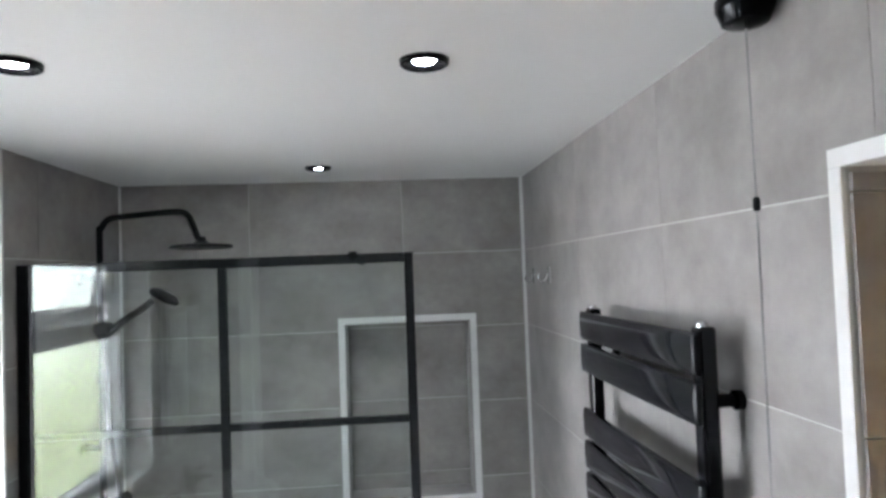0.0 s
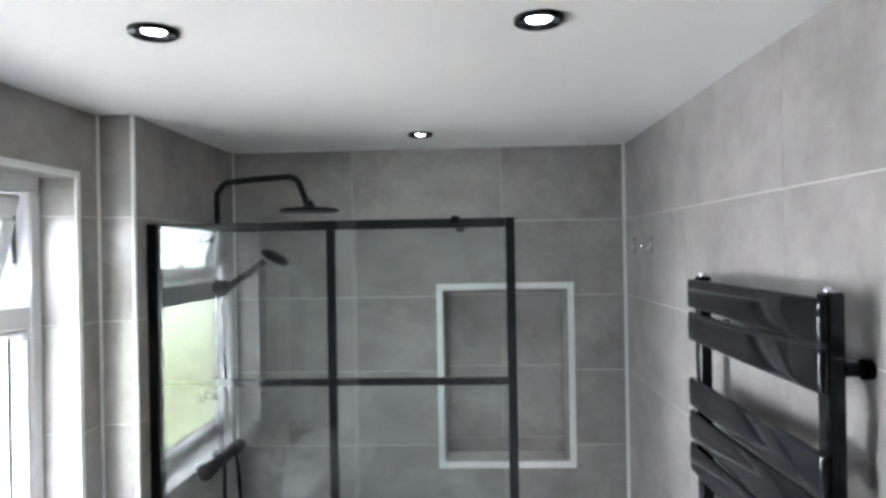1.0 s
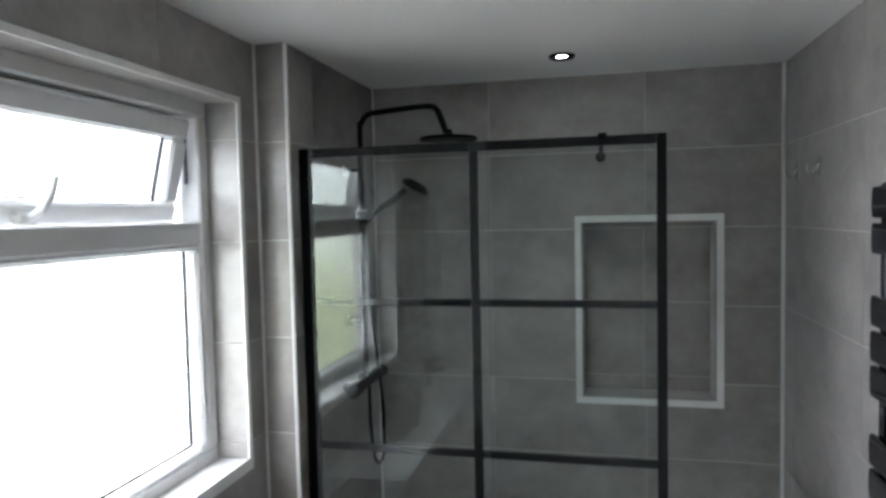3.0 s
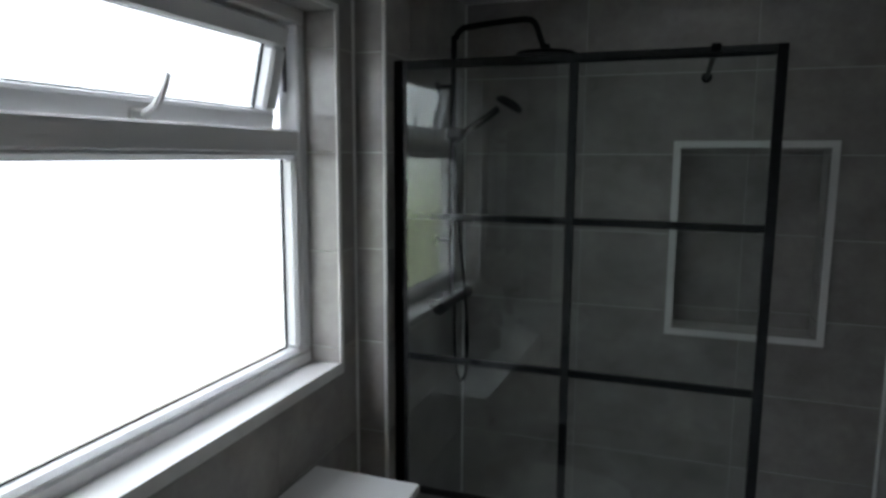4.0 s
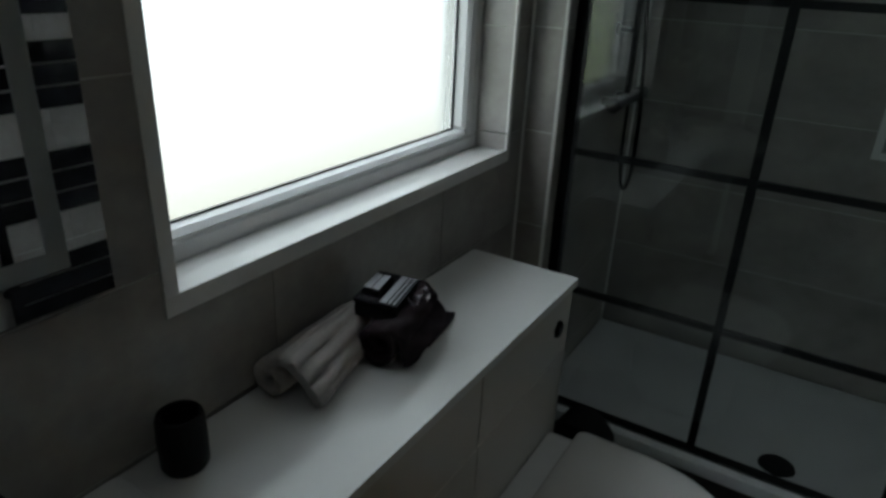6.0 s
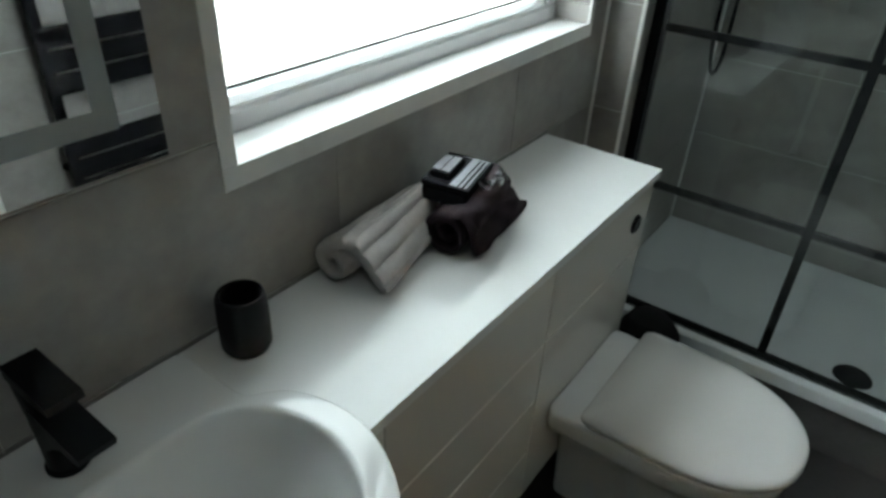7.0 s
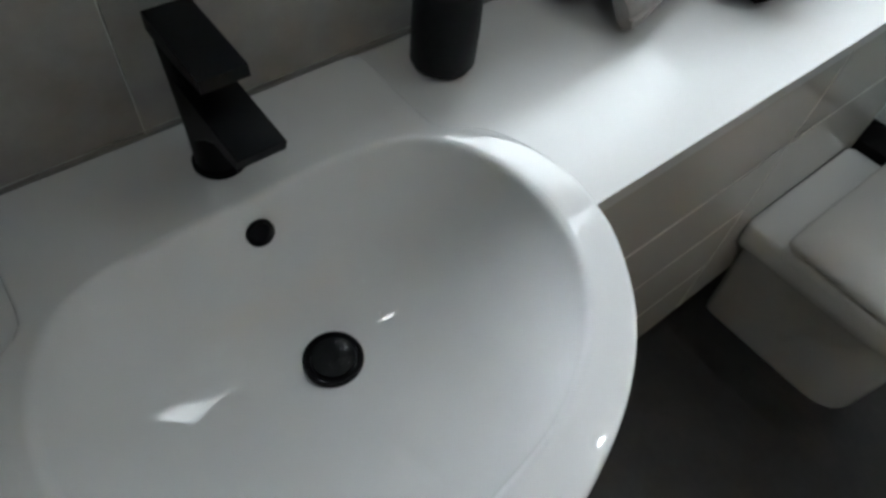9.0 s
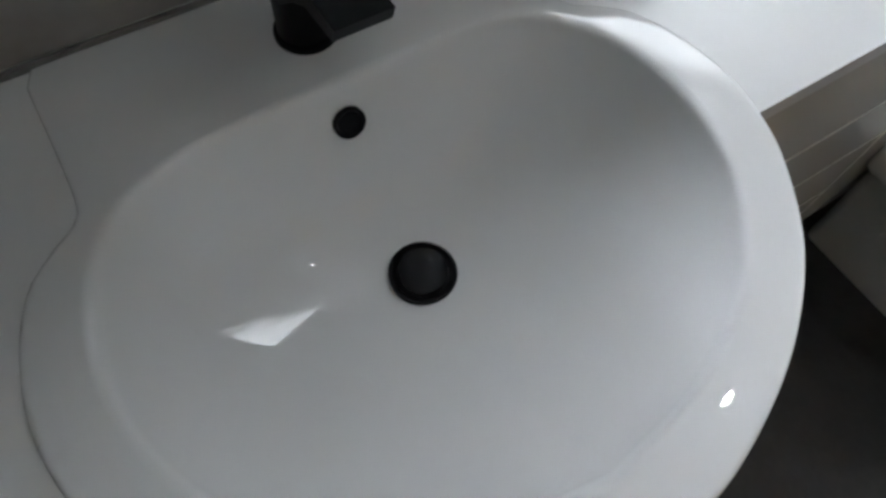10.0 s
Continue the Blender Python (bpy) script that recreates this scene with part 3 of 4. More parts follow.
def build_wc_unit():
    u = thing("wc_unit", "white gloss back-to-wall toilet cabinet", "bathroom cabinet")
    y0, y1 = -1.545, -1.056
    part("body", boxes((0.002, XF - 0.019, y0, y1, 0.155, TOP - 0.024)), CABINET, u)
    part("panel", boxes((XF - 0.0185, XF, y0 + 0.0004, y1, 0.662, TOP - 0.026), bevel=0.0015, seg=1), CABINET, u)
    part("panel", boxes((XF - 0.0185, XF, y0 + 0.0004, y1, 0.155, 0.658), bevel=0.0015, seg=1), CABINET, u)
    # recessed plinth, coloured as dark as the shaded gap
    part("plinth", boxes((0.002, XF - 0.05, y0, y1 - 0.002, 0.0, 0.1545)), GAP_SHADE, u)
    b = bmesh.new()
    lathe(b, [(0.024, 0.0), (0.024, 0.004), (0.0225, 0.005), (0.021, 0.003), (0.001, 0.003)], (XF, -1.132, 0.76), "X", 28)
    ring = part("flush_ring", b, BLACK, u, "round black flush surround")
    half = [(0.0195 * math.cos(k * math.pi / 14), 0.0195 * math.sin(k * math.pi / 14)) for k in range(15)]
    for s in (1, -1):
        b = loft(bmesh.new(), [[Vector((XF + h, -1.132 + s * (0.001 + q), 0.76 + p)) for p, q in half] for h in (0.0032, 0.0075)])
        part("flush_button", b, GLOSS_BLACK, ring, "half-round flush button", angle=50)


def build_drawer_unit(y0, y1, lines, label, top=TOP - 0.023):
    u = thing("drawer_unit", label, "bathroom cabinet", "drawer cabinets")
    part("body", boxes((0.002, XF - 0.019, y0, y1, 0.155, top - 0.001)), CABINET, u)
    zs = [top - 0.002, *lines, 0.155]
    for a, b in zip(zs[1:], zs):
        part("drawer_front", boxes((XF - 0.0185, XF, y0 + 0.0004, y1 - 0.0004, a + 0.0008, b - 0.0008), bevel=0.0025), CABINET, u)
    # same plinth, the gap's shade in its colour
    part("plinth", boxes((0.002, XF - 0.05, y0, y1, 0.0, 0.1545)), GAP_SHADE, u)
    return u


build_wc_unit()
build_drawer_unit(-2.05, -1.547, (0.658, 0.495, 0.325), "white gloss drawer cabinet with slim shadow lines")
basin_unit = build_drawer_unit(-2.75, -2.052, (0.50, 0.325), "white gloss basin cabinet under the semi-recessed basin", 0.672)
for ya, yb in ((-2.75, -2.66), (-2.085, -2.052)):
    part("side_panel", boxes((0.002, XF, ya, yb, 0.673, TOP - 0.023)), CABINET, basin_unit)


BASIN_Y = -2.362
LEDGE = 0.205


def closed_curve(half):
    """A smooth closed outline out of half of it, mirrored in v; points (u, v), v >= 0, from back to front."""
    pts = [Vector((u, v, 0)) for u, v in half]
    return smooth_path(pts, 10)


def polar(half, cu, n):
    """Distance from (cu, 0) to the mirrored outline at n even angles."""
    c = closed_curve(half)
    ang = [math.atan2(p.y, p.x - cu) for p in c]
    rad = [math.hypot(p.y, p.x - cu) for p in c]
    order = np.argsort(ang)
    aa, rr = np.array(ang)[order], np.array(rad)[order]
    return [float(np.interp(abs((2 * math.pi * i / n + math.pi) % (2 * math.pi) - math.pi), aa, rr)) for i in range(n)]


RIM = [(0.003, 0.0), (0.003, 0.10), (0.003, 0.19), (0.010, 0.204), (0.06, 0.205), (0.13, 0.206), (0.152, 0.213), (0.166, 0.233), (0.185, 0.253), (0.22, 0.269), (0.27, 0.278), (0.323, 0.272), (0.37, 0.253),
       (0.43, 0.209), (0.48, 0.142), (0.513, 0.06), (0.520, 0.0)]


def build_worktop():
    """Two slabs whose inner ends follow the basin."""
    side = [(p.x, p.y - 0.009) for p in closed_curve(RIM) if 0.06 < p.x < 0.321 and p.y > 0.15]
    end = next(p.y for p in closed_curve(RIM) if p.x >= 0.321) - 0.009
    w = thing("worktop", "long white worktop over the fitted cabinets", "worktop")
    for sign, far in ((1, -1.048), (-1, -2.80)):
        ring = [(0.0015, far), (0.321, far), (0.321, BASIN_Y + sign * end)] + [(u, BASIN_Y + sign * v) for u, v in side[::-1]] + [(0.0015, BASIN_Y + sign * (LEDGE - 0.014))]
        bm = loft(bmesh.new(), [[Vector((u, v, z)) for u, v in ring] for z in (TOP - 0.022, TOP)])
        edges = [e for e in bm.edges if e.is_manifold and e.calc_face_angle(0) > 1.2]
        bmesh.ops.bevel(bm, geom=edges, offset=0.002, segments=1, profile=0.5, affect="EDGES")
        part("slab", bm, WORKTOP, w)


build_worktop()
structure("trim_upstand", boxes((0.0005, 0.005, -2.80, -1.048, TOP + 0.0005, TOP + 0.005), bevel=0.0015), SEALANT, "dark grey sealant strip along the worktop", "trim")


def build_basin():
    b = thing("basin", "white glazed semi-recessed washbasin with a tap ledge", "washbasin")
    n, cu = 128, 0.27
    ro = polar(RIM, cu, n)
    ri = polar([(0.132, 0.0), (0.133, 0.08), (0.140, 0.145), (0.165, 0.190), (0.22, 0.222), (0.29, 0.229), (0.36, 0.207), (0.42, 0.156), (0.458, 0.085), (0.474, 0.0)], cu, n)

    crown = [[a + (b - a) * f for a, b in zip(ro, ri)] for f in (0.38, 0.5, 0.62)]

    def ring(rad, z, k=1.0, off=0.0, shift=0.0):
        out = []
        for i in range(n):
            a = 2 * math.pi * i / n
            r = rad[i] * k + off
            out.append(Vector((cu + shift + r * math.cos(a), BASIN_Y + r * math.sin(a), TOP + z)))
        return out
    rings = [ring(ri, -0.19, 0.55), ring(ri, -0.17, 0.8), ring(ri, -0.10, 1.02), ring(ri, -0.045, 1.10), ring(ro, -0.032, 1.0, -0.006), ring(ro, -0.022), ring(ro, 0.0002)]
    rings += [ring(ro, z, 1, -k) for k, z in ((0.001, 0.0024), (0.0025, 0.0040), (0.0045, 0.0048), (0.0065, 0.0051))]
    rings += [ring(c, 0.0052) for c in crown]
    rings += [ring(ri, z, 1, k) for k, z in ((0.0075, 0.0051), (0.0055, 0.0047), (0.003, 0.0038), (0.0008, 0.0020), (-0.0010, -0.001), (-0.0026, -0.005))]
    rings += [ring(ri, -0.014, 0.975), ring(ri, -0.035, 0.925, 0, -0.002), ring(ri, -0.065, 0.83, 0, -0.006),
              ring(ri, -0.092, 0.70, 0, -0.012), ring(ri, -0.112, 0.54, 0, -0.018), ring(ri, -0.125, 0.36, 0, -0.023), ring(ri, -0.132, 0.22, 0, -0.027), ring(ri, -0.136, 0.14, 0, -0.028)]
    part("bowl", loft(bmesh.new(), rings), CERAMIC, b, angle=60)
    part("waste_plug", lathe(bmesh.new(), [(0.031, -0.004), (0.031, 0.003), (0.0285, 0.004), (0.026, 0.0015), (0.0235, 0.0015), (0.0225, 0.006), (0.017, 0.009), (0.001, 0.0095)], (0.251, BASIN_Y + 0.007, TOP - 0.134), n=40), BLACK, b, "black click-clack waste plug")
    m = pose(0.1445, BASIN_Y, TOP - 0.033, 0, 72, 0)
    bm = bmesh.new()
    lathe(bm, [(0.0140, -0.004), (0.0140, 0.001), (0.0132, 0.0018), (0.012, 0.001), (0.010, -0.003)], (0, 0, 0), n=28)
    for v in bm.verts:
        v.co = m @ v.co
    part("overflow_ring", bm, BLACK, b, "black overflow ring")


build_basin()


def build_tap():
    t = thing("basin_tap", "matt black angular mono basin tap", "tap")
    x, y, z = 0.073, -2.360, TOP + 0.0056
    part("base", lathe(bmesh.new(), [(0.026, 0.0), (0.026, 0.004), (0.0245, 0.006), (0.02, 0.0065)], (x, y, z), n=40), BLACK, t, "round black foot")

    def rounded(cx, cz, hx, hy, e):
        """A ring between a circle (e = 1) and a rounded square (small e)."""
        out = []
        for i in range(40):
            a = 2 * math.pi * i / 40
            out.append(Vector((cx + hx * math.copysign(abs(math.cos(a)) ** e, math.cos(a)), y + hy * math.copysign(abs(math.sin(a)) ** e, math.sin(a)), z + cz)))
        return out
    rows = [(0.0, 0.006, 0.0225, 0.0225, 1.0), (0.0, 0.012, 0.0225, 0.0222, 0.95), (-0.001, 0.04, 0.022, 0.021, 0.7), (-0.003, 0.085, 0.022, 0.0208, 0.45), (-0.007, 0.126, 0.024, 0.0208, 0.35), (-0.007, 0.129, 0.022, 0.019, 0.35)]
    part("body", loft(bmesh.new(), [rounded(x + cx, cz, hx, hy, e) for cx, cz, hx, hy, e in rows]), BLACK, t, angle=50)

    def bar(profile, hw, bevel):
        """A side profile (x, z) drawn out across y, its edges rounded."""
        bm = loft(bmesh.new(), [[Vector((x + u, y + s * hw, z + v)) for u, v in profile] for s in (-1, 1)])
        edges = [e for e in bm.edges if e.is_manifold and e.calc_face_angle(0) > 0.5]
        bmesh.ops.bevel(bm, geom=edges, offset=bevel, segments=3, profile=0.5, affect="EDGES")
        return bm
    part("spout", bar([(0.0, 0.050), (0.012, 0.046), (0.026, 0.058), (0.044, 0.073), (0.066, 0.087), (0.105, 0.090), (0.109, 0.102), (0.0, 0.107)], 0.0215, 0.005), BLACK, t, angle=40)
    part("lever", bar([(-0.037, 0.131), (-0.035, 0.149), (0.062, 0.145), (0.064, 0.135), (0.012, 0.1295)], 0.0205, 0.003), BLACK, t, angle=40)


build_tap()


def build_tumbler():
    bm = bmesh.new()
    lathe(bm, [(0.026, 0.0), (0.033, 0.003), (0.037, 0.010), (0.038, 0.05), (0.037, 0.092), (0.034, 0.100), (0.031, 0.102), (0.029, 0.099), (0.030, 0.08), (0.030, 0.02), (0.02, 0.012)], (0.067, -2.083, TOP), n=44)
    tagged(part("tumbler", bm, MATT_BLACK), "matt black bathroom tumbler on the worktop", "tumbler")


build_tumbler()


# ---- toilet ----
def dshape(x0, x1, y0, hw, z, k=24, nose=None, back=0.02):
    """A plan with a square back and a round nose, as a ring of points."""
    nose = nose if nose else hw * 1.15
    pts = []
    for i in range(k + 1):
        a = -math.pi / 2 + math.pi * i / k
        e = 0.86
        pts.append(Vector((x1 - nose + nose * math.copysign(abs(math.cos(a)) ** e, math.cos(a)), y0 + hw * math.copysign(abs(math.sin(a)) ** e, math.sin(a)), z)))
    for i in range(5):
        a = math.pi / 2 * i / 4
        pts.append(Vector((x0 + back - back * math.sin(a), y0 + hw - back + back * math.cos(a), z)))
    for i in range(5):
        a = math.pi / 2 * i / 4
        pts.append(Vector((x0 + back - back * math.cos(a), y0 - hw + back - back * math.sin(a), z)))
    return pts


def build_toilet():
    t = thing("toilet", "white back-to-wall toilet with the lid closed", "toilet")
    yc = -1.286
    rows = [(0.318, 0.690, 0.072, 0.0), (0.316, 0.696, 0.076, 0.02), (0.315, 0.702, 0.098, 0.22), (0.315, 0.712, 0.118, 0.295), (0.314, 0.735, 0.145, 0.322),
            (0.3135, 0.785, 0.174, 0.336), (0.313, 0.812, 0.187, 0.350), (0.313, 0.822, 0.192, 0.372), (0.313, 0.823, 0.192, 0.398), (0.313, 0.821, 0.190, 0.408), (0.316, 0.812, 0.184, 0.414)]
    part("pan", loft(bmesh.new(), [dshape(a, b, yc, h, z, nose=h * 1.4) for a, b, h, z in rows]), CERAMIC, t, angle=50)
    rows = [(0.405, 0.814, 0.184, 0.4145), (0.400, 0.826, 0.190, 0.417), (0.400, 0.826, 0.190, 0.421), (0.404, 0.820, 0.186, 0.423)]
    part("seat", loft(bmesh.new(), [dshape(a, b, yc, h, z, nose=h * 1.4) for a, b, h, z in rows]), SEAT, t, angle=50)
    rows = [(0.402, 0.826, 0.188, 0.4235), (0.396, 0.834, 0.194, 0.4265), (0.394, 0.837, 0.197, 0.431), (0.394, 0.837, 0.197, 0.440)]
    dome = ((0.002, 0.4455), (0.006, 0.4510), (0.012, 0.4570), (0.020, 0.4635), (0.030, 0.4708), (0.042, 0.4780), (0.056, 0.4846), (0.072, 0.4902), (0.090, 0.4945), (0.110, 0.4978), (0.132, 0.5000), (0.155, 0.5012))
    rows += [(0.394 + k, 0.837 - k * 1.1, 0.197 - k, z) for k, z in dome]
    part("lid", loft(bmesh.new(), [dshape(a, b, yc, h, z, nose=h * 1.4) for a, b, h, z in rows]), SEAT, t, "closed white gloss lid", angle=50)


build_toilet()


# ---- things on the worktop ----
def rolled_towel(name, mat, p, q, radius, turns, thick, flap, ribs, seed, shrink=0.35, crumple=1.0, heavy=0.0):
    """A thick towel rolled along p-q, its outer end falling to one side; flap: points (across, up) after the roll's top."""
    rng = random.Random(seed)
    p, q = Vector(p), Vector(q)
    d = (q - p).normalized()
    side = Vector((d.y, -d.x, 0)) * (-1 if d.y < 0 else 1)
    n = int(turns * 26)
    line = []
    for i in range(n + 1):
        a = math.pi / 2 + 2 * math.pi * turns * (1 - i / n)
        r = thick * 0.45 + (radius - thick * 0.5 - thick * 0.45) * (i / n) ** 0.8
        line.append(Vector((r * math.cos(a), radius + r * math.sin(a), 0)))
    fold = len(line)
    line += smooth_path([line[-1], *[Vector((u, v, 0)) for u, v in flap]], 9)[1:]
    ph = [rng.uniform(0, 6.3) for _ in range(5)]
    m = 18
    bm = bmesh.new()
    vs = []
    for j in range(m + 1):
        f = j / m
        pull = 1 - shrink * f
        tops, lows = [], []
        for i, c in enumerate(line):
            t = (line[min(i + 1, len(line) - 1)] - line[max(i - 1, 0)]).normalized()
            nrm = Vector((-t.y, t.x, 0))
            g = max(0, (i - fold) / (len(line) - fold))
            wave = 0.017 * (abs(math.sin(ribs * g * 3.15 + 0.5 * f)) ** 0.3 - 0.85) * min(1, g * 5) * (1 - 0.5 * g) if i >= fold else 0
            puff = crumple * (0.0022 * math.sin(2.3 * i / 9 + 5 * f + ph[0]) + 0.0018 * math.sin(9 * f + ph[1] + i * 0.21) + 0.0011 * math.sin(17 * f + ph[3] - i * 0.55))
            th = thick * (0.5 + 0.28 * g * heavy if 2 < i < len(line) - 3 else 0.32 + 0.22 * heavy * (i >= fold)) * (1 - 0.25 * (j in (0, m)))
            for store, s in ((tops, 1), (lows, -1)):
                v = c + nrm * (s * th) + (nrm * (wave + puff) if s > 0 else Vector())
                u = v.x if v.x < 0 else v.x * pull
                h = max(0.0008, v.y * (1 + 0.10 * f) + 0.003 * f)
                skew = 0.014 * math.sin(1.3 + i * 0.05 + ph[2]) * (1 - f) - 0.35 * max(0, v.x - 0.03) * (1 - f) * 0.3
                w = p + (q - p) * f + side * u + d * skew
                store.append(bm.verts.new((w.x, w.y, p.z + h)))
        vs.append(tops + lows[::-1])
    k = len(vs[0])
    for a, b in zip(vs, vs[1:]):
        for i in range(k):
            bm.faces.new((a[i], a[(i + 1) % k], b[(i + 1) % k], b[i]))
    h = k // 2
    for row in (vs[0], vs[-1]):
        for i in range(h - 1):
            bm.faces.new((row[i], row[i + 1], row[k - 2 - i], row[k - 1 - i]))
    return part(name, bm, mat, angle=80)


def build_towels():
    t = rolled_towel("hand_towel", TAUPE, (0.050, -1.872, TOP), (0.048, -1.640, TOP), 0.043, 1.25, 0.022, [(0.026, 0.088), (0.050, 0.079), (0.072, 0.058), (0.088, 0.034), (0.100, 0.014)], 4.6, 3, 0.48, 0.5, 1.0)
    tagged(t, "taupe ribbed towel loosely rolled on the worktop", "towel")
    t = rolled_towel("dark_towel", PLUM, (0.146, -1.680, TOP), (0.116, -1.505, TOP), 0.0475, 2.1, 0.0165, [(0.026, 0.092), (0.046, 0.074), (0.053, 0.044), (0.056, 0.012)], 1.6, 8, 0.0, 1.5, 0.6)
    tagged(t, "dark plum towel rolled beneath a black box", "towel")
    # its far corner, pulled out of the roll and drooping to a point
    bm = bmesh.new()
    nu, nv = 16, 14
    a, tip = Vector((0.138, -1.560, TOP)), Vector((0.158, -1.412, TOP))
    along = (tip - a).normalized()
    across = Vector((along.y, -along.x, 0))
    top, low = [], []
    for i in range(nu + 1):
        u = i / nu
        half = 0.050 * (1 - u) ** 0.75 + 0.0015
        for store in (top, low):
            store.append([])
        for j in range(nv + 1):
            v = 2 * j / nv - 1
            lift = 0.082 * (1 - u) ** 1.15 * (1 - 0.75 * abs(v) ** 2.2) + 0.006 * math.sin(5.2 * v + 3.5 * u) * (1 - u) + 0.007 * (1 - abs(v) ** 4)
            c = a + (tip - a) * u + across * (v * half)
            top[-1].append(bm.verts.new(c + Vector((0, 0, max(0.003, lift)))))
            low[-1].append(bm.verts.new(c + Vector((0, 0, 0.0006))))
    for grid, flip in ((top, 1), (low, -1)):
        for i in range(nu):
            for j in range(nv):
                q = (grid[i][j], grid[i + 1][j], grid[i + 1][j + 1], grid[i][j + 1])
                bm.faces.new(q[::flip])
    edge = [(i, 0) for i in range(nu)] + [(nu, j) for j in range(nv)] + [(i, nv) for i in range(nu, 0, -1)] + [(0, j) for j in range(nv, 0, -1)]
    for (i, j), (k, n) in zip(edge, edge[1:] + edge[:1]):
        bm.faces.new((top[i][j], low[i][j], low[k][n], top[k][n]))
    part("loose_corner", bm, PLUM, t, angle=70)


build_towels()


def build_gift_box():
    g = thing("gift_box", "small black box with silver bands lying on a towel", "box")
    m = pose(0.102, -1.598, TOP + 0.0885, -2, 3, 15) @ Matrix.Diagonal((1.2, 1.14, 1.0, 1.0))
    part("base", box(bmesh.new(), -0.037, 0.037, -0.064, 0.058, 0.0, 0.030, bevel=0.003, m=m), BOX, g)
    part("lid", box(bmesh.new(), -0.039, 0.039, -0.066, 0.060, 0.0305, 0.041, bevel=0.002, m=m), BOX, g, "black card lid")
    part("lid_block", box(bmesh.new(), -0.031, 0.001, -0.050, 0.020, 0.0415, 0.056, bevel=0.003, m=m), BOX, g)
    for a, b in ((-0.029, -0.017), (-0.0145, -0.002)):
        part("top_strip", box(bmesh.new(), a, b, -0.046, 0.016, 0.0565, 0.0575, m=m), SILVER, g, "dull silver strip")
    for a, b in ((0.0065, 0.0175), (0.0215, 0.0245), (0.030, 0.032)):
        part("silver_band", box(bmesh.new(), a, b, -0.062, 0.056, 0.0413, 0.0425, m=m), SILVER, g, "dull silver band")
    rng = random.Random(5)
    for i in range(4):
        c = Vector((0.047 + 0.004 * i, -0.004 + 0.013 * i, 0.026))
        loop = [c + Vector((0.010 * math.cos(k), 0.012 * math.sin(k) + 0.003 * i, 0.007 * math.sin(2 * k + i))) for k in [0.55 * n for n in range(12)]]
        part("ribbon_loop", tube(bmesh.new(), [m @ p for p in smooth_path(loop, 3)], 0.0021, 8), BLACK if i % 2 else SILVER, g, "twisted ribbon loop")
    part("tag", box(bmesh.new(), 0.064, 0.0655, 0.018, 0.036, 0.006, 0.028, bevel=0.0005, m=m), CHROME, g, "small silver tag")
    for i in range(5):
        c = m @ Vector((0.052 + rng.uniform(-0.004, 0.012), 0.0 + rng.uniform(0, 0.04), 0.030 + rng.uniform(-0.004, 0.010)))
        bm = bmesh.new()
        ball = bmesh.ops.create_icosphere(bm, subdivisions=2, radius=rng.uniform(0.004, 0.006))
        for v in ball["verts"]:
            v.co = c + v.co * rng.uniform(0.9, 1.1)
        part("bead", bm, SILVER, g, smooth=False)


build_gift_box()


def build_bag():
    bm = bmesh.new()
    rng = random.Random(2)
    rings = []
    prof = [(0.0, 0.75), (0.02, 0.98), (0.10, 1.0), (0.20, 0.95), (0.27, 0.86), (0.305, 0.66), (0.318, 0.35)]
    for z, k in prof:
        ring = []
        for i in range(28):
            a = 2 * math.pi * i / 28
            r = 1 + 0.05 * math.sin(3 * a + 9 * z) + 0.03 * math.sin(5 * a + 1 + 14 * z)
            x, y = 0.105 * k * r * math.copysign(abs(math.cos(a)) ** 0.7, math.cos(a)), 0.085 * k * r * math.copysign(abs(math.sin(a)) ** 0.7, math.sin(a))
            ring.append(Vector((0.345 + x, -0.845 + y, z - 0.22 * max(0, x) * (z / 0.3))))
        rings.append(ring)
    loft(bm, rings)
    tagged(part("waste_bag", bm, GASKET), "small black bin standing between cabinet and tray", "bin")


build_bag()


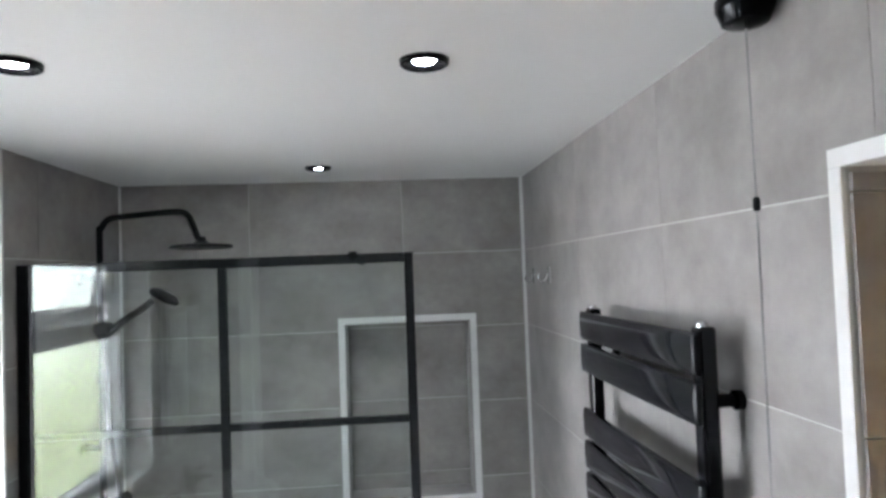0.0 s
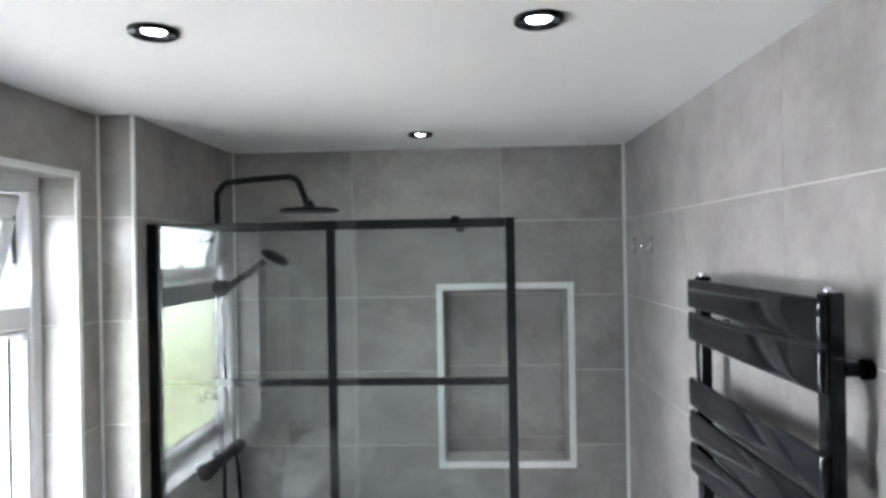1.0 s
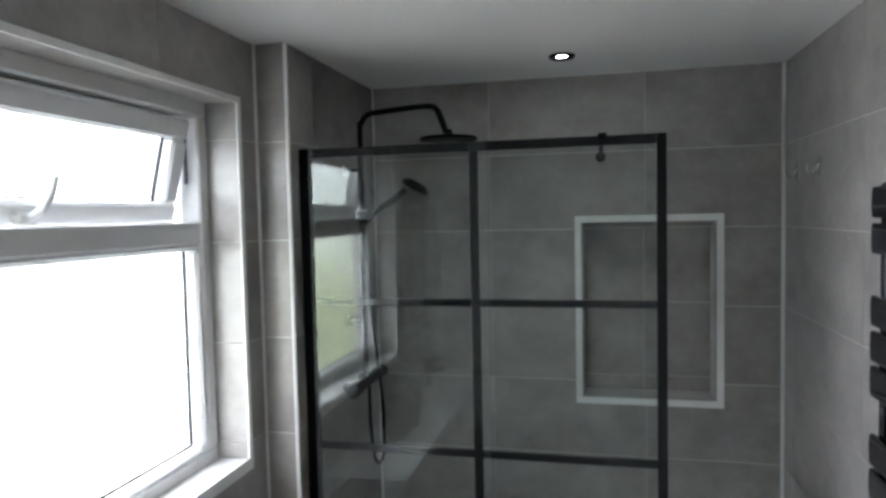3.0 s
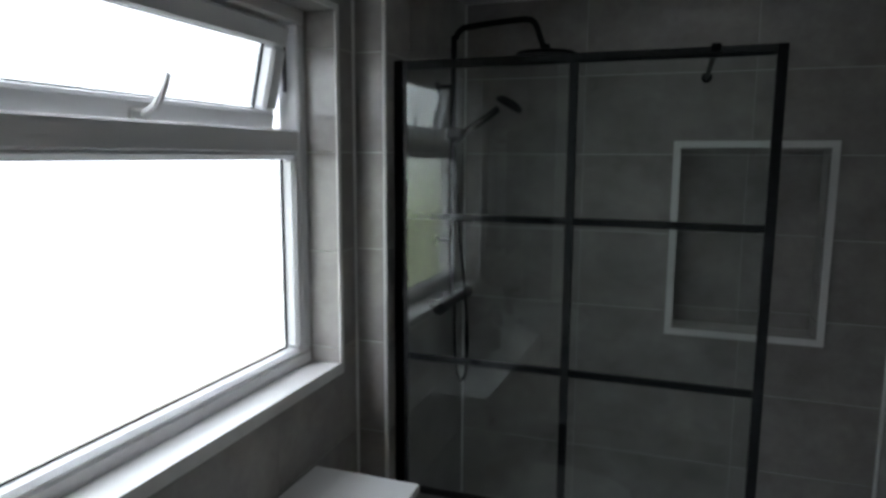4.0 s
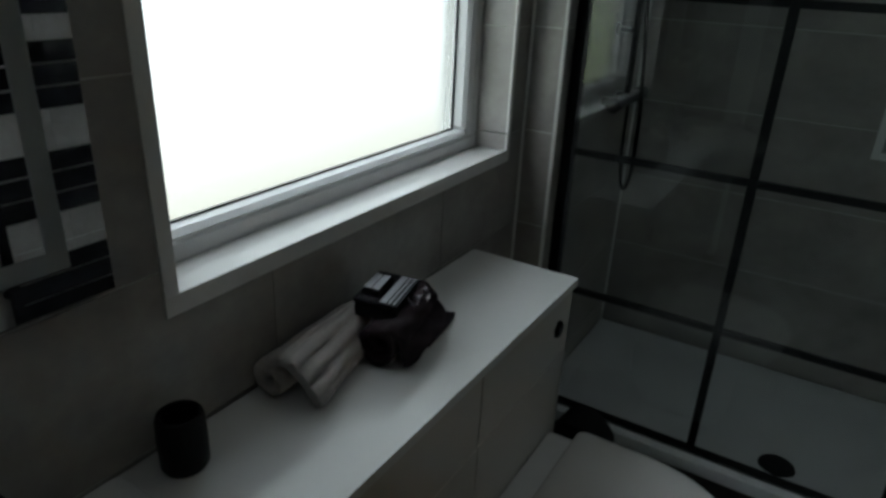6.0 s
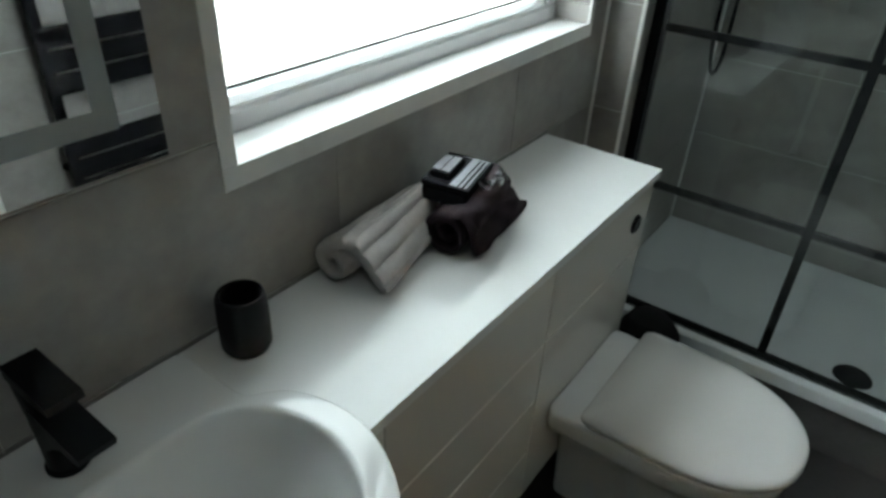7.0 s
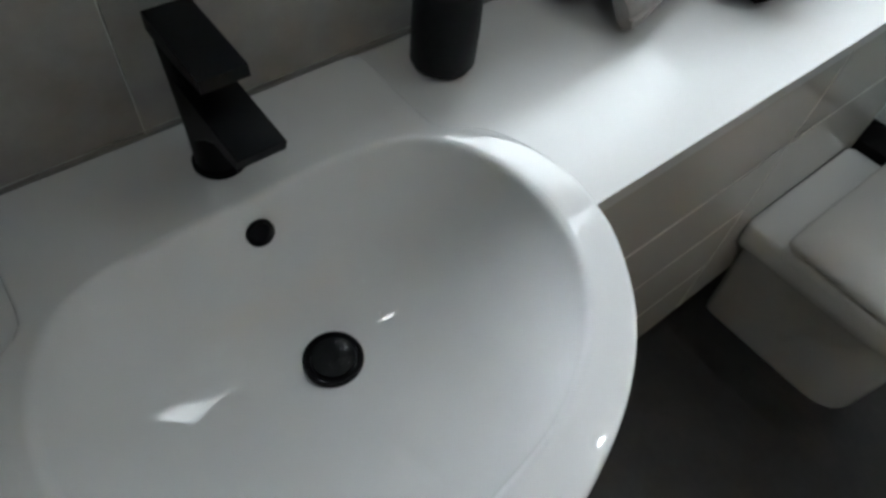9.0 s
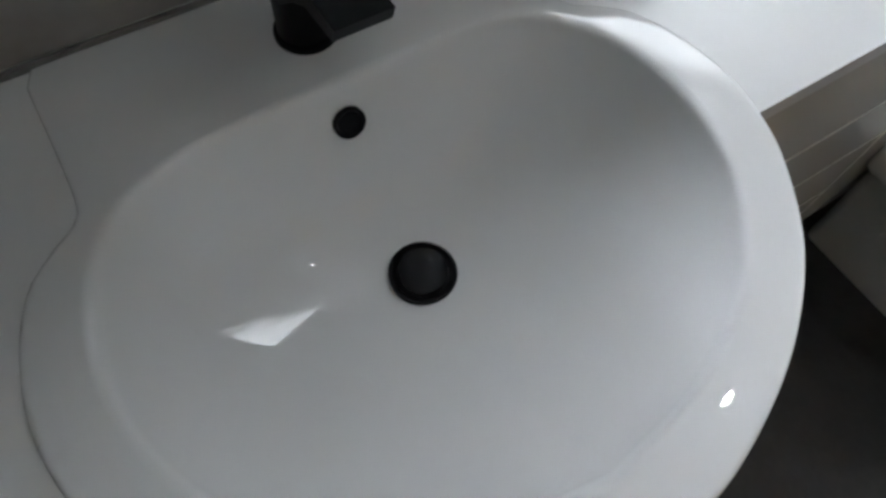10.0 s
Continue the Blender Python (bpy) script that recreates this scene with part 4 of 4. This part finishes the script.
# ---- wall tiles ----
tile_face(north, (X_S, W_R, 0.2, CEIL), lambda u, v, d: (u, d, v), 0.585, [(NICHE[0] - 0.002, NICHE[1] + 0.002, NICHE[2] - 0.002, NICHE[3] + 0.002)])
a, b, c, d = NICHE
tile_face(north, (a + 0.001, b - 0.001, c + 0.008, d - 0.008), lambda u, v, w: (u, 0.107 + w, v), 0.585)
tile_face(north, (0.004, 0.106, c + 0.008, d - 0.008), lambda u, v, w: (a + 0.0075 - w, u, v), 0.0)
tile_face(north, (0.004, 0.106, c + 0.008, d - 0.008), lambda u, v, w: (b - 0.0075 + w, u, v), 0.0)
for zz, s in ((c + 0.0075, -1), (d - 0.0075, 1)):
    bm = bmesh.new()
    tile(bm, [(a + 0.001, b - 0.001, 0.004, 0.106)], lambda u, v, w: (u, v, zz + s * w))
    part("tile", bm, TILE, north, smooth=False)
tile_face(east, (SOUTH, 0.0, 0.0, CEIL), lambda u, v, w: (W_R + w, u, v), -0.138, [(DOOR[0] - 0.002, DOOR[1] + 0.002, -1, DOOR[3] + 0.002)])
tile_face(east, (W_R + 0.006, W_R + 0.185, 0.0, DOOR[3] - 0.008), lambda u, v, w: (u, DOOR[1] - 0.0065 + w, v), W_R - 0.3)
tile_face(west, (SOUTH, Y_P, 0.0, CEIL), lambda u, v, w: (-w, u, v), -1.813, [(WIN[0] - 0.002, WIN[1] + 0.002, WIN[2] - 0.002, WIN[3] + 0.002)])
tile_face(west, (-0.102, -0.005, WIN[2] + 0.013, WIN[3] - 0.008), lambda u, v, w: (u, WIN[1] - 0.0065 + w, v), -0.3)
tile_face(west, (-0.102, -0.005, WIN[2] + 0.013, WIN[3] - 0.008), lambda u, v, w: (u, WIN[0] + 0.0065 - w, v), -0.3)
bm = bmesh.new()
tile(bm, [(WIN[0] + 0.001, WIN[1] - 0.001, -0.102, -0.005)], lambda u, v, w: (v, u, WIN[3] - 0.0065 + w))
part("tile", bm, TILE, west, smooth=False)
tile_face(pier, (0.0, X_S - 0.007, 0.0, CEIL), lambda u, v, w: (u, Y_P + w, v), -0.3)
tile_face(pier, (Y_P + 0.009, 0.0, 0.2, CEIL), lambda u, v, w: (X_S + w * -1, u, v), -0.59)
